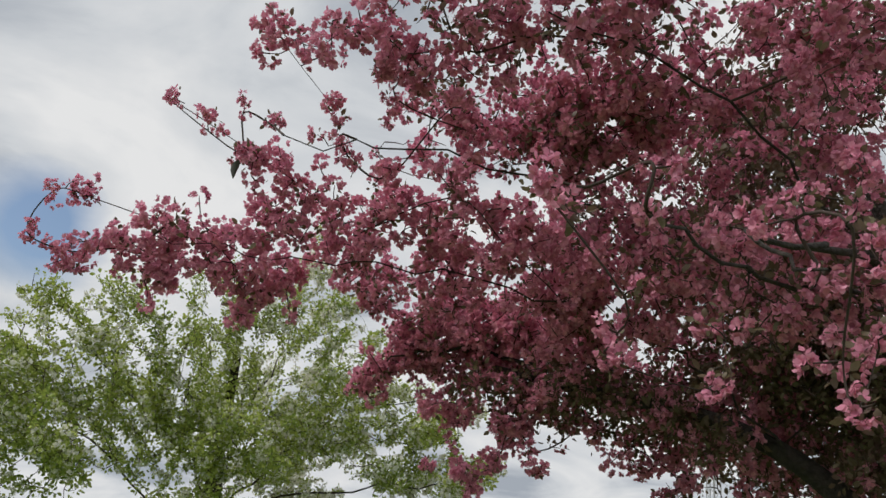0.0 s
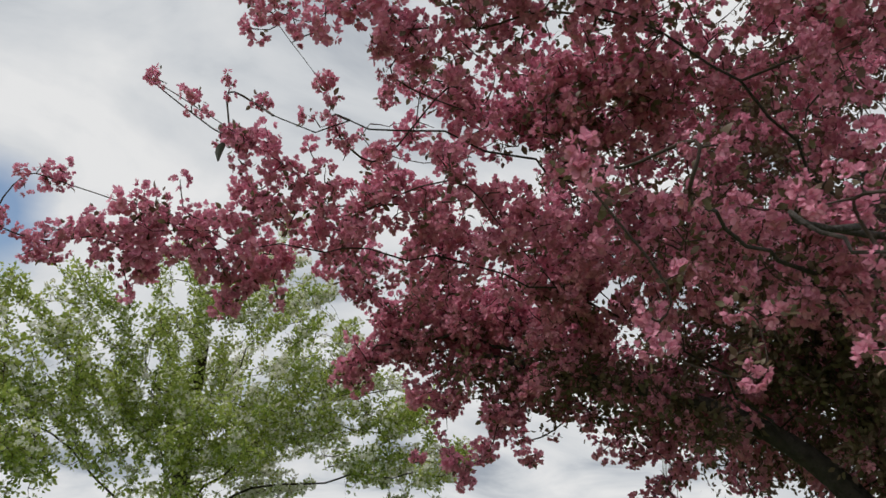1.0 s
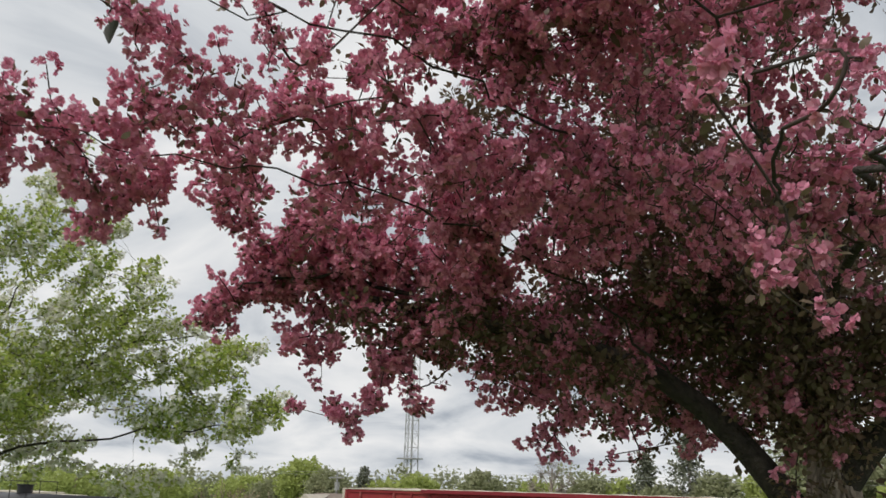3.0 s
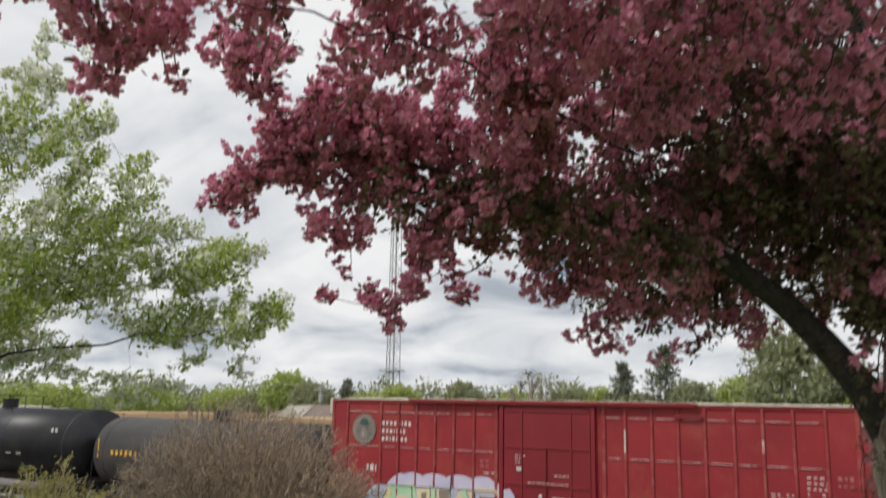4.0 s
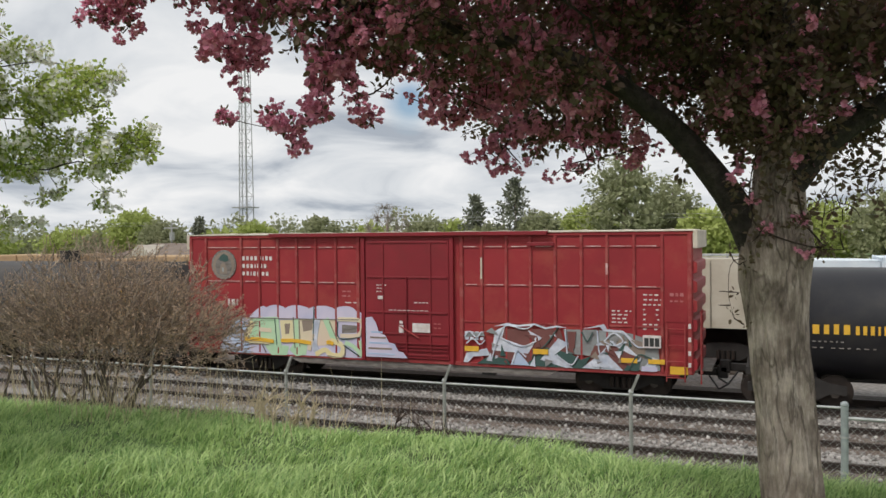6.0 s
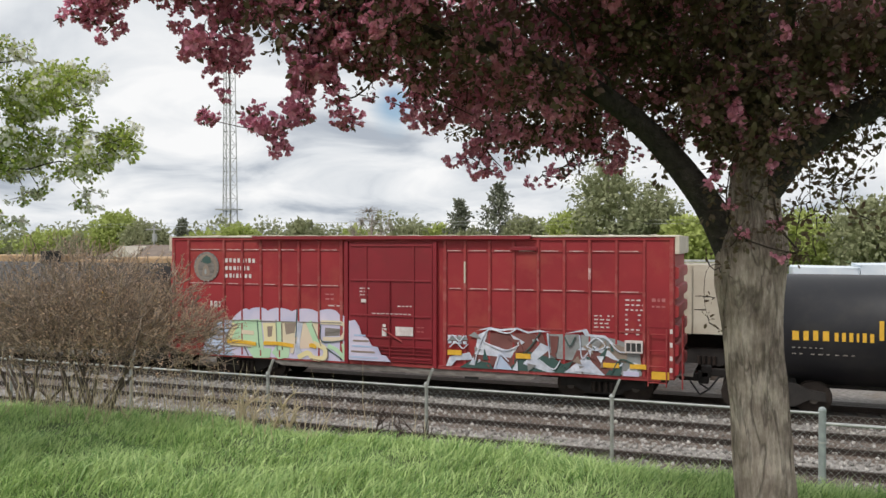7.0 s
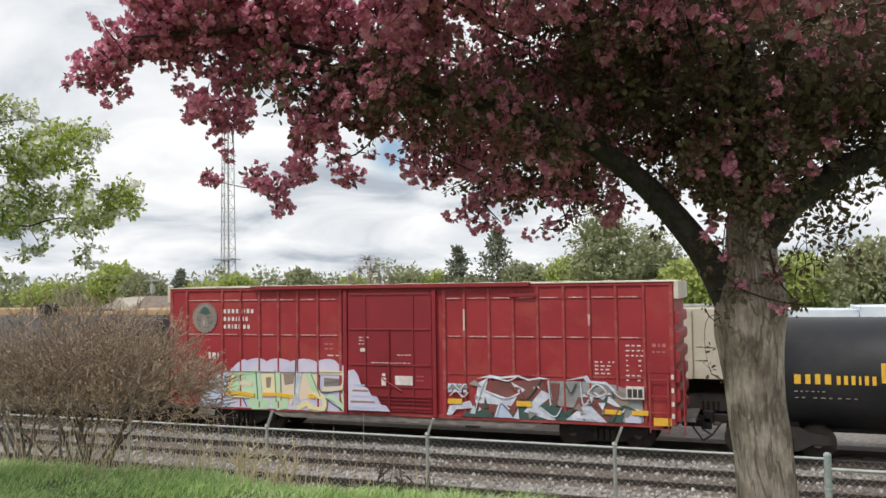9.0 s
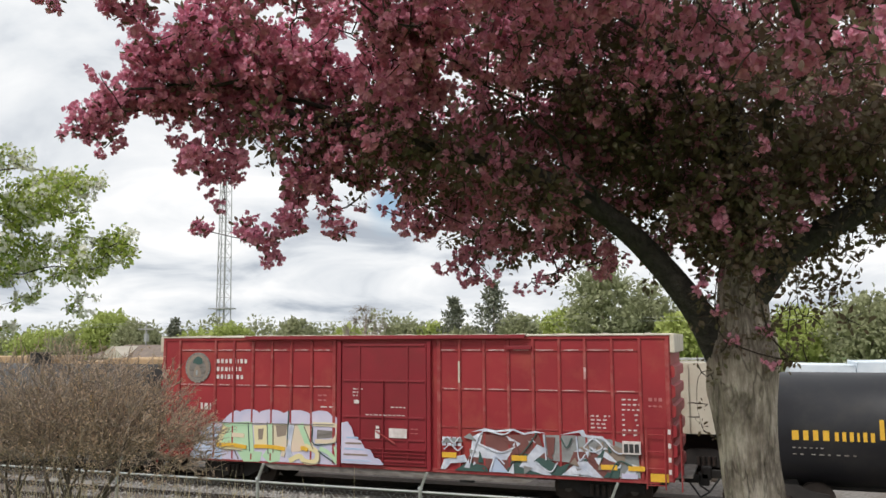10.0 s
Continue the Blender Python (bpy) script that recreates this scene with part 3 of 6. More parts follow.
def wheelset(parent, x, yc, up=0.0):
    r = 0.42
    w = part("wheelset", rod(B(), (x, yc - 0.85, r), (x, yc + 0.85, r), 0.08, seg=12), WHEEL, parent)
    w.location.z = up
    for s in (-0.72, 0.72):
        bm = B()
        rod(bm, (x, yc + s - 0.065, r), (x, yc + s + 0.065, r), r, seg=28)
        rod(bm, (x, yc + s * 1.0 - 0.09, r), (x, yc + s * 1.0 + 0.09, r), 0.15, seg=16)
        rod(bm, (x, yc + s * 0.9 - 0.02, r), (x, yc + s * 0.9 + 0.02, r), r + 0.03, seg=28)
        part("wheel", bm, WHEEL, w)
        part("bearing_cap", rod(B(), (x, yc + s * 1.32 - 0.06, r), (x, yc + s * 1.32 + 0.06, r), 0.11, 0.09, 14), RAIL_TOP, w, "dull steel bearing cap")


def bogie(parent, x, yc, up=0.0):
    """Two-axle truck with cast side frames and coil springs."""
    b = part("truck", box(B(), x - 0.2, x + 0.2, yc - 1.0, yc + 1.0, 0.42, 0.75, 0.03), UNDER, parent)
    b.location.z = up
    for s in (-1, 1):
        y = yc + s * 0.98
        bm = solid(B(), [(x - 1.15, 0.38), (x - 1.15, 0.60), (x - 0.75, 0.66), (x - 0.45, 0.80), (x + 0.45, 0.80), (x + 0.75, 0.66), (x + 1.15, 0.60),
                         (x + 1.15, 0.38), (x + 0.8, 0.42), (x + 0.42, 0.22), (x - 0.42, 0.22), (x - 0.8, 0.42)], y - 0.06, y + 0.06)
        part("side_frame", bm, UNDER, b)
        for k in range(4):
            part("spring", rod(B(), (x - 0.24 + k * 0.16, y - s * 0.0 - 0.09, 0.28), (x - 0.24 + k * 0.16, y - 0.09, 0.55), 0.06, seg=8), WHEEL, b)
    for s in (-0.88, 0.88):
        wheelset(parent, x + s, yc, up)


def coupler(parent, x, yc, way):
    bm = box(B(), min(x, x + way * 0.55), max(x, x + way * 0.55), yc - 0.09, yc + 0.09, 0.72, 0.92, 0.02)
    box(bm, min(x + way * 0.5, x + way * 0.78), max(x + way * 0.5, x + way * 0.78), yc - 0.14, yc + 0.14, 0.66, 1.0, 0.04)
    part("coupler", bm, UNDER, parent)
    part("brake_hose", rod(rod(B(), (x + way * 0.3, yc - 0.3, 0.75), (x + way * 0.55, yc - 0.32, 0.4), 0.025, seg=6), (x + way * 0.55, yc - 0.32, 0.4),
                           (x + way * 0.8, yc - 0.3, 0.55), 0.025, seg=6), BLACK, parent)


BX0, BX1, BY0, BY1 = -17.5, -1.72, 23.0, 26.1
SILL, EAVE = 0.93, 4.65


def build_boxcar():
    rng = np.random.default_rng(12)
    car = thing("box_car", (BX0 + BX1) / 2, 24.55, 0.15, "red steel railway box car with spray-painted lower sides", "box car")
    car.matrix_world = Matrix()
    car.location = (0, 0, 0)
    body = part("body", box(B(), BX0, BX1, BY0 + 0.06, BY1 - 0.06, SILL, EAVE - 0.02), RED, car)
    y = BY0 + 0.06
    # upright ribs and plate seams of both side panels
    left = (-17.46, -16.87, -15.52, -14.84, -14.16, -13.48, -12.81, -12.11, -11.35)
    right = (-8.05, -7.44, -6.72, -6.02, -5.33, -4.61, -3.92, -3.21, -2.49, -1.80)
    for x in left + right:
        wide = 0.12 if x in (-17.46, -1.80, -11.35, -8.05) else 0.085
        bm = solid(B(), [(x - wide / 2, SILL + 0.03), (x + wide / 2, SILL + 0.03), (x + wide / 2, EAVE - 0.08), (x - wide / 2, EAVE - 0.08)], y - 0.046, y + 0.01)
        bmesh.ops.bevel(bm, geom=[e_ for e_ in bm.edges if abs(e_.verts[0].co.z - e_.verts[1].co.z) > 1 and min(v.co.y for v in e_.verts) < y - 0.04], offset=0.02, segments=1, affect="EDGES")
        part("rib", bm, RED_RIB, body)
    for x0, x1 in [(left[i], left[i + 1]) for i in range(1, len(left) - 1)] + [(right[i], right[i + 1]) for i in range(0, len(right) - 2)]:
        for z in (4.25, 3.18, 2.14):
            part("seam", box(B(), x0 + 0.04, x1 - 0.04, y - 0.022, y + 0.005, z - 0.022, z + 0.016), RED_RIB, body)
            a = x0 + 0.05 + rng.uniform(0, 0.1)
            b = x1 - 0.05 - rng.uniform(0, 0.12)
            if z > 2.5:
                part("scuff", box(B(), a, b, y - 0.028, y - 0.021, z - 0.004, z + 0.02), SCUFF, body, "rubbed pale edge of a plate seam")
    # plain end panels with a lower recessed step panel
    for x0, x1 in ((-17.4, -16.92), (-2.44, -1.86)):
        part("corner_plate", box(B(), x0, x1, y - 0.012, y + 0.005, SILL + 1.35, EAVE - 0.1), RED, body)
    # sill and eave
    part("side_sill", box(B(), BX0 + 0.6, BX1 - 0.35, y - 0.03, y + 0.02, SILL - 0.06, SILL + 0.05, 0.01), RED_RIB, body)
    part("fish_belly_sill", solid(B(), [(-13.9, SILL - 0.05), (-5.2, SILL - 0.05), (-5.6, 0.70), (-13.4, 0.70)], y + 0.01, y + 0.05), GRIME, body, "grimy grey lower sill plate")
    part("top_chord", box(B(), BX0, BX1, y - 0.045, y + 0.02, EAVE - 0.10, EAVE - 0.015, 0.01), RED, body)
    part("door_hood", solid(B(), [(-14.35, EAVE - 0.07), (-5.55, EAVE - 0.07), (-5.5, EAVE + 0.03), (-14.4, EAVE + 0.03)], y - 0.17, y + 0.02), RED_DOOR, body, "dark red hood over the door track")
    # roof with cross ribs
    bm = B()
    prof = ((BY0 - 0.01, EAVE - 0.01), (BY0 - 0.01, EAVE + 0.012), (24.55, EAVE + 0.045), (BY1 + 0.01, EAVE + 0.012), (BY1 + 0.01, EAVE - 0.01))
    ends = [[bm.verts.new((x, yy, zz)) for yy, zz in prof] for x in (BX0, BX1)]
    for i in range(5):
        bm.faces.new((ends[0][i], ends[0][(i + 1) % 5], ends[1][(i + 1) % 5], ends[1][i]))
    bm.faces.new(ends[0][::-1]), bm.faces.new(ends[1])
    bmesh.ops.recalc_face_normals(bm, faces=bm.faces)
    roof = part("roof", bm, CREAM, car, "cream-painted sheet roof")
    for i in range(13):
        x = BX0 + 0.6 + i * 1.21
        bm = B()
        rod(bm, (x, BY0, EAVE + 0.015), (x, 24.55, EAVE + 0.05), 0.02, seg=6)
        rod(bm, (x, 24.55, EAVE + 0.05), (x, BY1, EAVE + 0.015), 0.02, seg=6)
        part("roof_rib", bm, CREAM, roof)
    # corrugated ends with a cream cap
    for x, s in ((BX0, -1), (BX1, 1)):
        for i in range(6):
            z = 1.2 + i * 0.5
            bm = solid(B(), [(x - s * 0.01, z - 0.17), (x + s * 0.09, z - 0.13), (x + s * 0.10, z), (x + s * 0.09, z + 0.13), (x - s * 0.01, z + 0.17)], BY0 + 0.08, BY1 - 0.08)
            part("end_corrugation", bm, RED, body)
        part("end_cap", box(B(), min(x, x + s * 0.12), max(x, x + s * 0.12), BY0 + 0.02, BY1 - 0.02, EAVE - 0.46, EAVE + 0.02, 0.02), CREAM, body, "cream cap plate over the car end")
        lad = part("end_ladder", rod(B(), (x + s * 0.19, BY0 + 0.1, 0.7), (x + s * 0.19, BY0 + 0.1, 2.6), 0.02, seg=6), RED_RIB, body)
        part("ladder_rail", rod(B(), (x + s * 0.19, BY0 + 0.55, 0.9), (x + s * 0.19, BY0 + 0.55, 2.6), 0.02, seg=6), RED_RIB, lad)
        for i in range(5):
            part("rung", rod(B(), (x + s * 0.19, BY0 + 0.1, 0.95 + i * 0.38), (x + s * 0.19, BY0 + 0.55, 0.95 + i * 0.38), 0.014, seg=6), RED_RIB, lad)
        part("end_platform", box(B(), min(x, x + s * 0.42), max(x, x + s * 0.42), 23.5, 25.6, 0.98, 1.04), GRIME, car)
        coupler(car, x, 24.55, s)
    # side ladder at the near end
    lad = part("side_ladder", rod(B(), (-2.38, y - 0.09, 0.75), (-2.38, y - 0.09, 2.25), 0.018, seg=6), RED_RIB, body)
    part("ladder_rail", rod(B(), (-1.92, y - 0.09, 0.75), (-1.92, y - 0.09, 2.25), 0.018, seg=6), RED_RIB, lad)
    for i in range(4):
        part("rung", rod(B(), (-2.38, y - 0.09, 0.85 + i * 0.42), (-1.92, y - 0.09, 0.85 + i * 0.42), 0.013, seg=6), RED_RIB, lad)
    # plug door
    door = part("door", box(B(), -11.08, -8.42, y - 0.07, y, 1.0, 4.46, 0.015), RED_DOOR, car, "dark red sliding door with raised seams")
    for x in (-11.16, -8.34):
        part("door_post", box(B(), x - 0.06, x + 0.06, y - 0.1, y + 0.01, 0.9, 4.52, 0.012), RED_DOOR, door)
    for z in (4.40, 3.38, 2.35, 1.72, 1.12):
        part("door_seam", box(B(), -11.02, -8.48, y - 0.10, y - 0.068, z - 0.03, z + 0.02, 0.006), RED_DOOR, door)
    for x in (-10.51, -9.0):
        part("door_stile", box(B(), x - 0.03, x + 0.03, y - 0.095, y - 0.068, 1.05, 4.40), RED_DOOR, door)
    part("door_centre_rod", rod(B(), (-9.74, y - 0.11, 1.1), (-9.74, y - 0.11, 3.4), 0.018, seg=6), RED_DOOR, door)
    part("door_lever", rod(B(), (-9.95, y - 0.13, 1.95), (-9.35, y - 0.13, 1.62), 0.02, seg=6), RED_RIB, door)
    for z in (1.25, 1.35, 1.45):
        part("door_track_bar", box(B(), -11.05, -8.45, y - 0.12, y - 0.09, z - 0.014, z + 0.014), RED_DOOR, door)
    # placards and markings, as plain bars and plates
    part("placard", box(B(), -9.55, -9.0, y - 0.112, y - 0.098, 1.78, 2.04), WHITE, door, "off-white placard plate")
    part("placard", box(B(), -10.66, -10.5, y - 0.112, y - 0.098, 2.72, 2.82), WHITE, door)
    lettering("door_mark", -10.72, 3.12, 0.1, 0.03, y - 0.0705, (1, 0.8, 0.6), rng, WHITE, door)
    lettering("door_mark", -10.72, 3.03, 0.1, 0.03, y - 0.0705, (0.9, 1.1), rng, WHITE, door)
    lettering("door_mark", -10.72, 2.93, 0.1, 0.03, y - 0.0705, (0.7, 0.5, 0.4), rng, WHITE, door)
    lettering("door_mark", -9.5, 2.62, 0.12, 0.03, y - 0.0705, (0.8, 0.5, 0.7, 0.4), rng, WHITE, door)
    lettering("door_stripe", -10.3, 2.395, 0.11, 0.025, y - 0.101, (1, 0.7, 1.1, 0.8, 0.9, 1.1, 0.6, 1, 0.8), rng, WHITE, door)
    part("stencil", box(box(B(), -9.98, -9.84, y - 0.114, y - 0.1, 1.75, 1.98), -9.96, -9.86, y - 0.114, y - 0.1, 2.02, 2.1), WHITE, door)
    lettering("door_mark", -8.9, 2.02, 0.09, 0.03, y - 0.0705, (1, 1.1), rng, PALE_RED, door)
    lettering("door_mark", -8.9, 1.9, 0.09, 0.03, y - 0.0705, (1.1, 0.9), rng, PALE_RED, door)
    # round company emblem drawn as plain rings, and bars for the company name
    em = rod(B(), (-16.18, y - 0.03, 3.71), (-16.18, y, 3.71), 0.47, seg=28)
    emblem = part("emblem", em, GRIME, body, "round black and white company emblem")
    oval = lambda cx, cz, rx, rz: [(cx + rx * math.cos(a * 0.3142), cz + rz * math.sin(a * 0.3142)) for a in range(20)]
    part("emblem_ring", solid(B(), oval(-16.18, 3.69, 0.42, 0.43), y - 0.034, y - 0.02), TAUPE, emblem)
    for a in range(18):
        cx, cz = -16.18 + 0.445 * math.cos(a * 0.349), 3.70 + 0.45 * math.sin(a * 0.349)
        part("emblem_bar", solid(B(), oval(cx, cz, 0.022, 0.022), y - 0.036, y - 0.02), SILVER, emblem)
    part("emblem_field", solid(B(), oval(-16.18, 3.66, 0.31, 0.36), y - 0.040, y - 0.03), GRIME, emblem)
    part("emblem_figure", solid(B(), [(-16.36, 3.86), (-16.30, 4.00), (-16.16, 4.07), (-16.02, 3.99), (-15.99, 3.84), (-16.12, 3.80)], y - 0.045, y - 0.035), TEAL, emblem)
    part("emblem_figure", solid(B(), [(-16.32, 3.42), (-16.06, 3.42), (-16.04, 3.56), (-16.11, 3.74), (-16.20, 3.79), (-16.28, 3.70), (-16.33, 3.54)], y - 0.045, y - 0.035), TAUPE, emblem)
    part("emblem_figure", solid(B(), oval(-16.2, 3.55, 0.04, 0.09), y - 0.049, y - 0.04), SILVER, emblem)
    for z, gaps in ((3.85, (1.3, 1.0, 1.0, 1.0, 1.0, 0.4, 1.0, 1.0)), (3.61, (1.3, 1.0, 1.0, 0.4, 1.0, 0.4, 1.0)), (3.37, (1.3, 1.0, 0.4, 1.0, 1.2, 1.0, 1.0))):
        lettering("name_bar", -15.5, z, 0.088, 0.135, y - 0.013, gaps, rng, WHITE, body, 0.72)
    for i, (x, z, g) in enumerate(((-2.98, 2.96, (1, 0.8, 1, 0.7)), (-2.98, 2.83, (1, 0.7, 0.9, 0.8)), (-2.98, 2.70, (0.8, 0.7, 0.6, 0.9)), (-2.98, 2.57, (0.5,)), (-2.66, 2.57, (0.8,)),
                                   (-2.98, 2.44, (0.7,)), (-2.66, 2.44, (0.6,)), (-2.98, 2.31, (0.6,)), (-2.62, 2.31, (0.5,)), (-2.98, 2.18, (0.9, 0.8, 0.9)), (-2.98, 2.06, (0.7,)), (-2.7, 2.06, (0.8,)),
                                   (-3.8, 2.52, (0.9, 0.6)), (-3.45, 2.52, (0.6, 0.5)), (-3.8, 2.42, (1, 1.1, 1)), (-3.8, 2.32, (0.9, 0.8, 1)), (-3.8, 2.22, (1.1, 1, 0.8)))):
        lettering("stencil_bar", x, z, 0.10, 0.036, y - 0.006, g, rng, WHITE, body, 0.55)
    lettering("stencil_bar", -11.9, 2.9, 0.12, 0.05, y - 0.006, (1, 1), rng, PALE_RED, body)
    lettering("stencil_bar", -11.9, 2.76, 0.12, 0.05, y - 0.006, (1.1, 0.8), rng, PALE_RED, body)
    lettering("stencil_bar", -11.8, 2.57, 0.2, 0.035, y - 0.006, (1, 0.5), rng, WHITE, body)
    lettering("stencil_bar", -16.05, 2.42, 0.16, 0.2, y - 0.006, (0.5, 0.8, 0.3), rng, WHITE, body)
    lettering("tag_scrawl", -2.3, 2.95, 0.11, 0.09, y - 0.018, (0.9, 0.6, 0.8), rng, PALE_RED, body)
    lettering("tag_scrawl", -2.3, 2.80, 0.11, 0.05, y - 0.018, (0.6, 0.9, 0.7), rng, PALE_RED, body)
    part("service_plate", box(B(), -2.98, -2.52, y - 0.126, y - 0.03, 1.6, 1.92), WHITE, body)
    for k in range(3):
        part("service_panel", box(B(), -2.94 + k * 0.135, -2.83 + k * 0.135, y - 0.132, y - 0.124, 1.64, 1.86), BLACK, body)
    for z in (2.2, 1.85, 1.5, 1.2):
        part("reflector", box(B(), -1.84, -1.77, y - 0.056, y - 0.05, z - 0.07, z + 0.05), WHITE, body)
    part("scrape", box(B(), -7.47, -7.42, y - 0.056, y - 0.05, 3.35, 3.95), CREAM, body, "pale rust scrape on a rib")
    part("scrape", box(B(), -3.95, -3.89, y - 0.056, y - 0.05, 3.5, 3.8), SCUFF, body)
    part("hand_brake", box(B(), -6.1, -5.35, y - 0.09, y, 4.27, 4.37, 0.01), RED_DOOR, body)
    part("yellow_plate", box(B(), -2.3, -1.85, y - 0.04, y - 0.02, 0.93, 1.13), YELLOW, body, "amber plate on the sill")
    # spray-painted lettering: first piece, pastel
    gy = y - 0.038
    xs = np.linspace(-16.2, -11.2, 90)
    low = np.interp(xs, (-16.2, -15.75, -15.2, -14.7, -11.5, -11.2), (1.05, 1.82, 2.02, 2.34, 2.36, 2.15))
    cloud = [(x, t + 0.12 * math.sqrt(abs(math.sin((x + 0.1 * math.sin(x * 1.7)) * 4.1)))) for x, t in zip(xs, low)]
    part("spray_cloud", solid(B(), [(-16.35, SILL)] + cloud + [(-11.2, SILL)], gy, gy + 0.01), LILAC, body, "lilac sprayed backing cloud")
    tail = [(-11.05, SILL + 0.08), (-11.05, 2.16), (-10.86, 2.2), (-10.72, 2.02), (-10.62, 1.72), (-10.42, 1.66), (-10.3, 1.45), (-10.12, 1.42), (-10.0, 1.2), (-9.85, 1.18), (-9.7, SILL + 0.08)]
    part("spray_tail", solid(B(), tail, y - 0.135, y - 0.122), LILAC, door, "lilac paint overspray on the door")
    for i in range(5):
        part("spray_bar", box(B(), -11.0 + i * 0.03, -10.1 - i * 0.1, y - 0.142, y - 0.135, 1.08 + i * 0.16, 1.13 + i * 0.16), (SKYBLUE, TAUPE)[i % 2], door)
    part("spray_fade", solid(B(), [(-16.42, SILL - 0.01), (-15.2, SILL - 0.01), (-15.3, 1.9), (-15.7, 2.0), (-16.0, 1.7)], gy - 0.004, gy), SKYBLUE, body)
    def stroke(points, width, mat, layer, label=""):
        """Sprayed band along a bent line, thicker at its middle."""
        p = [np.array(q) for q in bend(points, 4)] if len(points) > 2 else [np.array(q) for q in points]
        up, down = [], []
        for i, q in enumerate(p):
            w = p[min(i + 1, len(p) - 1)] - p[max(i - 1, 0)]
            side = np.array((-w[1], w[0])) / (np.linalg.norm(w) + 1e-6) * width / 2
            up.append(tuple(q + side))
            down.append(tuple(q - side))
        part("spray_stroke", solid(B(), up + down[::-1], gy - 0.004 - 0.0011 * layer, gy - 0.002), mat, body, label)

    fills = ((MINT, ((-15.2, 2.02), (-14.2, 2.08), (-14.1, 1.2), (-15.3, 1.25))), (PEACH, ((-13.5, 2.06), (-12.1, 2.08), (-12.0, 1.3), (-13.4, 1.2))), (MINT, ((-14.7, 1.24), (-13.76, 1.2), (-13.85, 0.91), (-14.42, 0.89))),
             (BUTTER, ((-14.09, 1.99), (-13.55, 2.01), (-13.61, 1.42), (-14.02, 1.39))), (MINT, ((-13.53, 1.37), (-13.11, 1.3), (-13.16, 0.96), (-13.52, 0.89), (-13.76, 1.08))),
             (TAUPE, ((-13.92, 1.88), (-13.72, 1.9), (-13.76, 1.58), (-13.9, 1.56))), (TAUPE, ((-13.3, 2.0), (-12.9, 2.02), (-12.95, 1.72), (-13.25, 1.66))), (GRIME, ((-11.9, 1.92), (-11.38, 1.9), (-11.42, 1.7), (-11.9, 1.66))))
    for i, (mat, o) in enumerate(fills):
        part("spray_fill", solid(B(), list(o), gy - 0.004 - 0.0008 * i, gy - 0.002), mat, body)
    bands = (([(-15.09, 1.92), (-15.31, 1.35), (-14.46, 1.31)], 0.2, BUTTER), ([(-14.85, 1.68), (-14.4, 1.66)], 0.13, PEACH), ([(-15.14, 1.98), (-14.23, 2.04)], 0.1, MINT), ([(-14.21, 2.07), (-14.11, 1.14)], 0.14, MINT),
             ([(-13.52, 2.06), (-13.48, 1.17)], 0.2, MINT), ([(-12.75, 2.07), (-12.87, 1.35), (-12.74, 0.98)], 0.2, SNOW), ([(-12.46, 2.08), (-12.13, 1.38)], 0.2, MINT),
             ([(-12.29, 1.44), (-11.9, 1.28), (-11.95, 1.0), (-12.29, 0.99), (-12.49, 1.13), (-12.82, 0.98)], 0.15, BUTTER), ([(-12.04, 2.08), (-11.25, 2.04), (-11.34, 1.63), (-11.96, 1.58)], 0.12, PEACH),
             ([(-11.8, 1.38), (-11.5, 1.26), (-11.22, 1.0)], 0.12, MINT), ([(-11.3, 1.46), (-11.22, 1.0)], 0.08, MINT), ([(-13.05, 1.1), (-12.9, 1.6)], 0.12, PEACH))
    for i, (line, width, mat) in enumerate(bands):
        stroke(line, width, mat, 7 + i, "pastel sprayed letter stroke")
    thin = ([(-15.58, 2.03), (-13.5, 2.05), (-11.32, 2.08)], [(-15.55, 2.0), (-15.52, 1.2)], [(-14.27, 2.06), (-14.2, 1.2)], [(-13.6, 2.1), (-13.55, 1.15)], [(-13.4, 2.0), (-13.38, 1.2)], [(-12.86, 2.45), (-12.9, 1.4)],
            [(-15.2, 1.9), (-15.42, 1.3), (-14.5, 1.22)], [(-12.33, 2.0), (-12.02, 1.36)], [(-12.05, 2.0), (-12.0, 1.5), (-11.3, 1.56)], [(-11.2, 2.06), (-11.26, 1.56)], [(-12.4, 0.96), (-11.86, 0.94), (-11.8, 1.3)], [(-11.85, 1.3), (-11.3, 0.98)], [(-14.6, 0.96), (-14.75, 1.22)])
    for i, line in enumerate(thin):
        stroke(line, 0.024, (GRIME, TAUPE, TEAL)[i % 3], 20 + i * 0.4)
    for x0, x1 in ((-15.38, -14.32), (-14.04, -12.97), (-12.43, -12.2)):
        stroke([(x0, 1.36), ((x0 + x1) / 2, 1.37), (x1, 1.32)], 0.11, YELLOW, 27, "amber sprayed stripe")
    # second piece, angular
    deep_shards = ((SILVER, ((-5.1, 2.0), (-4.2, 2.02), (-4.1, 1.3), (-5.0, 1.35))),
        (BROWN, ((-7.0, 1.95), (-5.2, 2.0), (-4.9, 1.1), (-7.2, 1.05))),
        (SILVER, ((-4.15, 2.02), (-3.3, 1.95), (-2.6, 1.75), (-2.55, 1.0), (-4.2, 1.0))),
        (BROWN, ((-7.3, 1.2), (-6.9, 1.75), (-6.3, 1.9), (-5.9, 1.5), (-6.1, 1.0))),
        (TAUPE, ((-3.6, 1.5), (-3.35, 1.85), (-2.9, 1.7), (-2.95, 1.3))),
        (TEAL, ((-6.2, 0.96), (-5.6, 1.5), (-4.9, 1.35), (-4.2, 0.96))),
        (BROWN, ((-4.5, 1.05), (-4.25, 1.62), (-3.7, 1.68), (-3.2, 1.4), (-3.4, 0.98))))
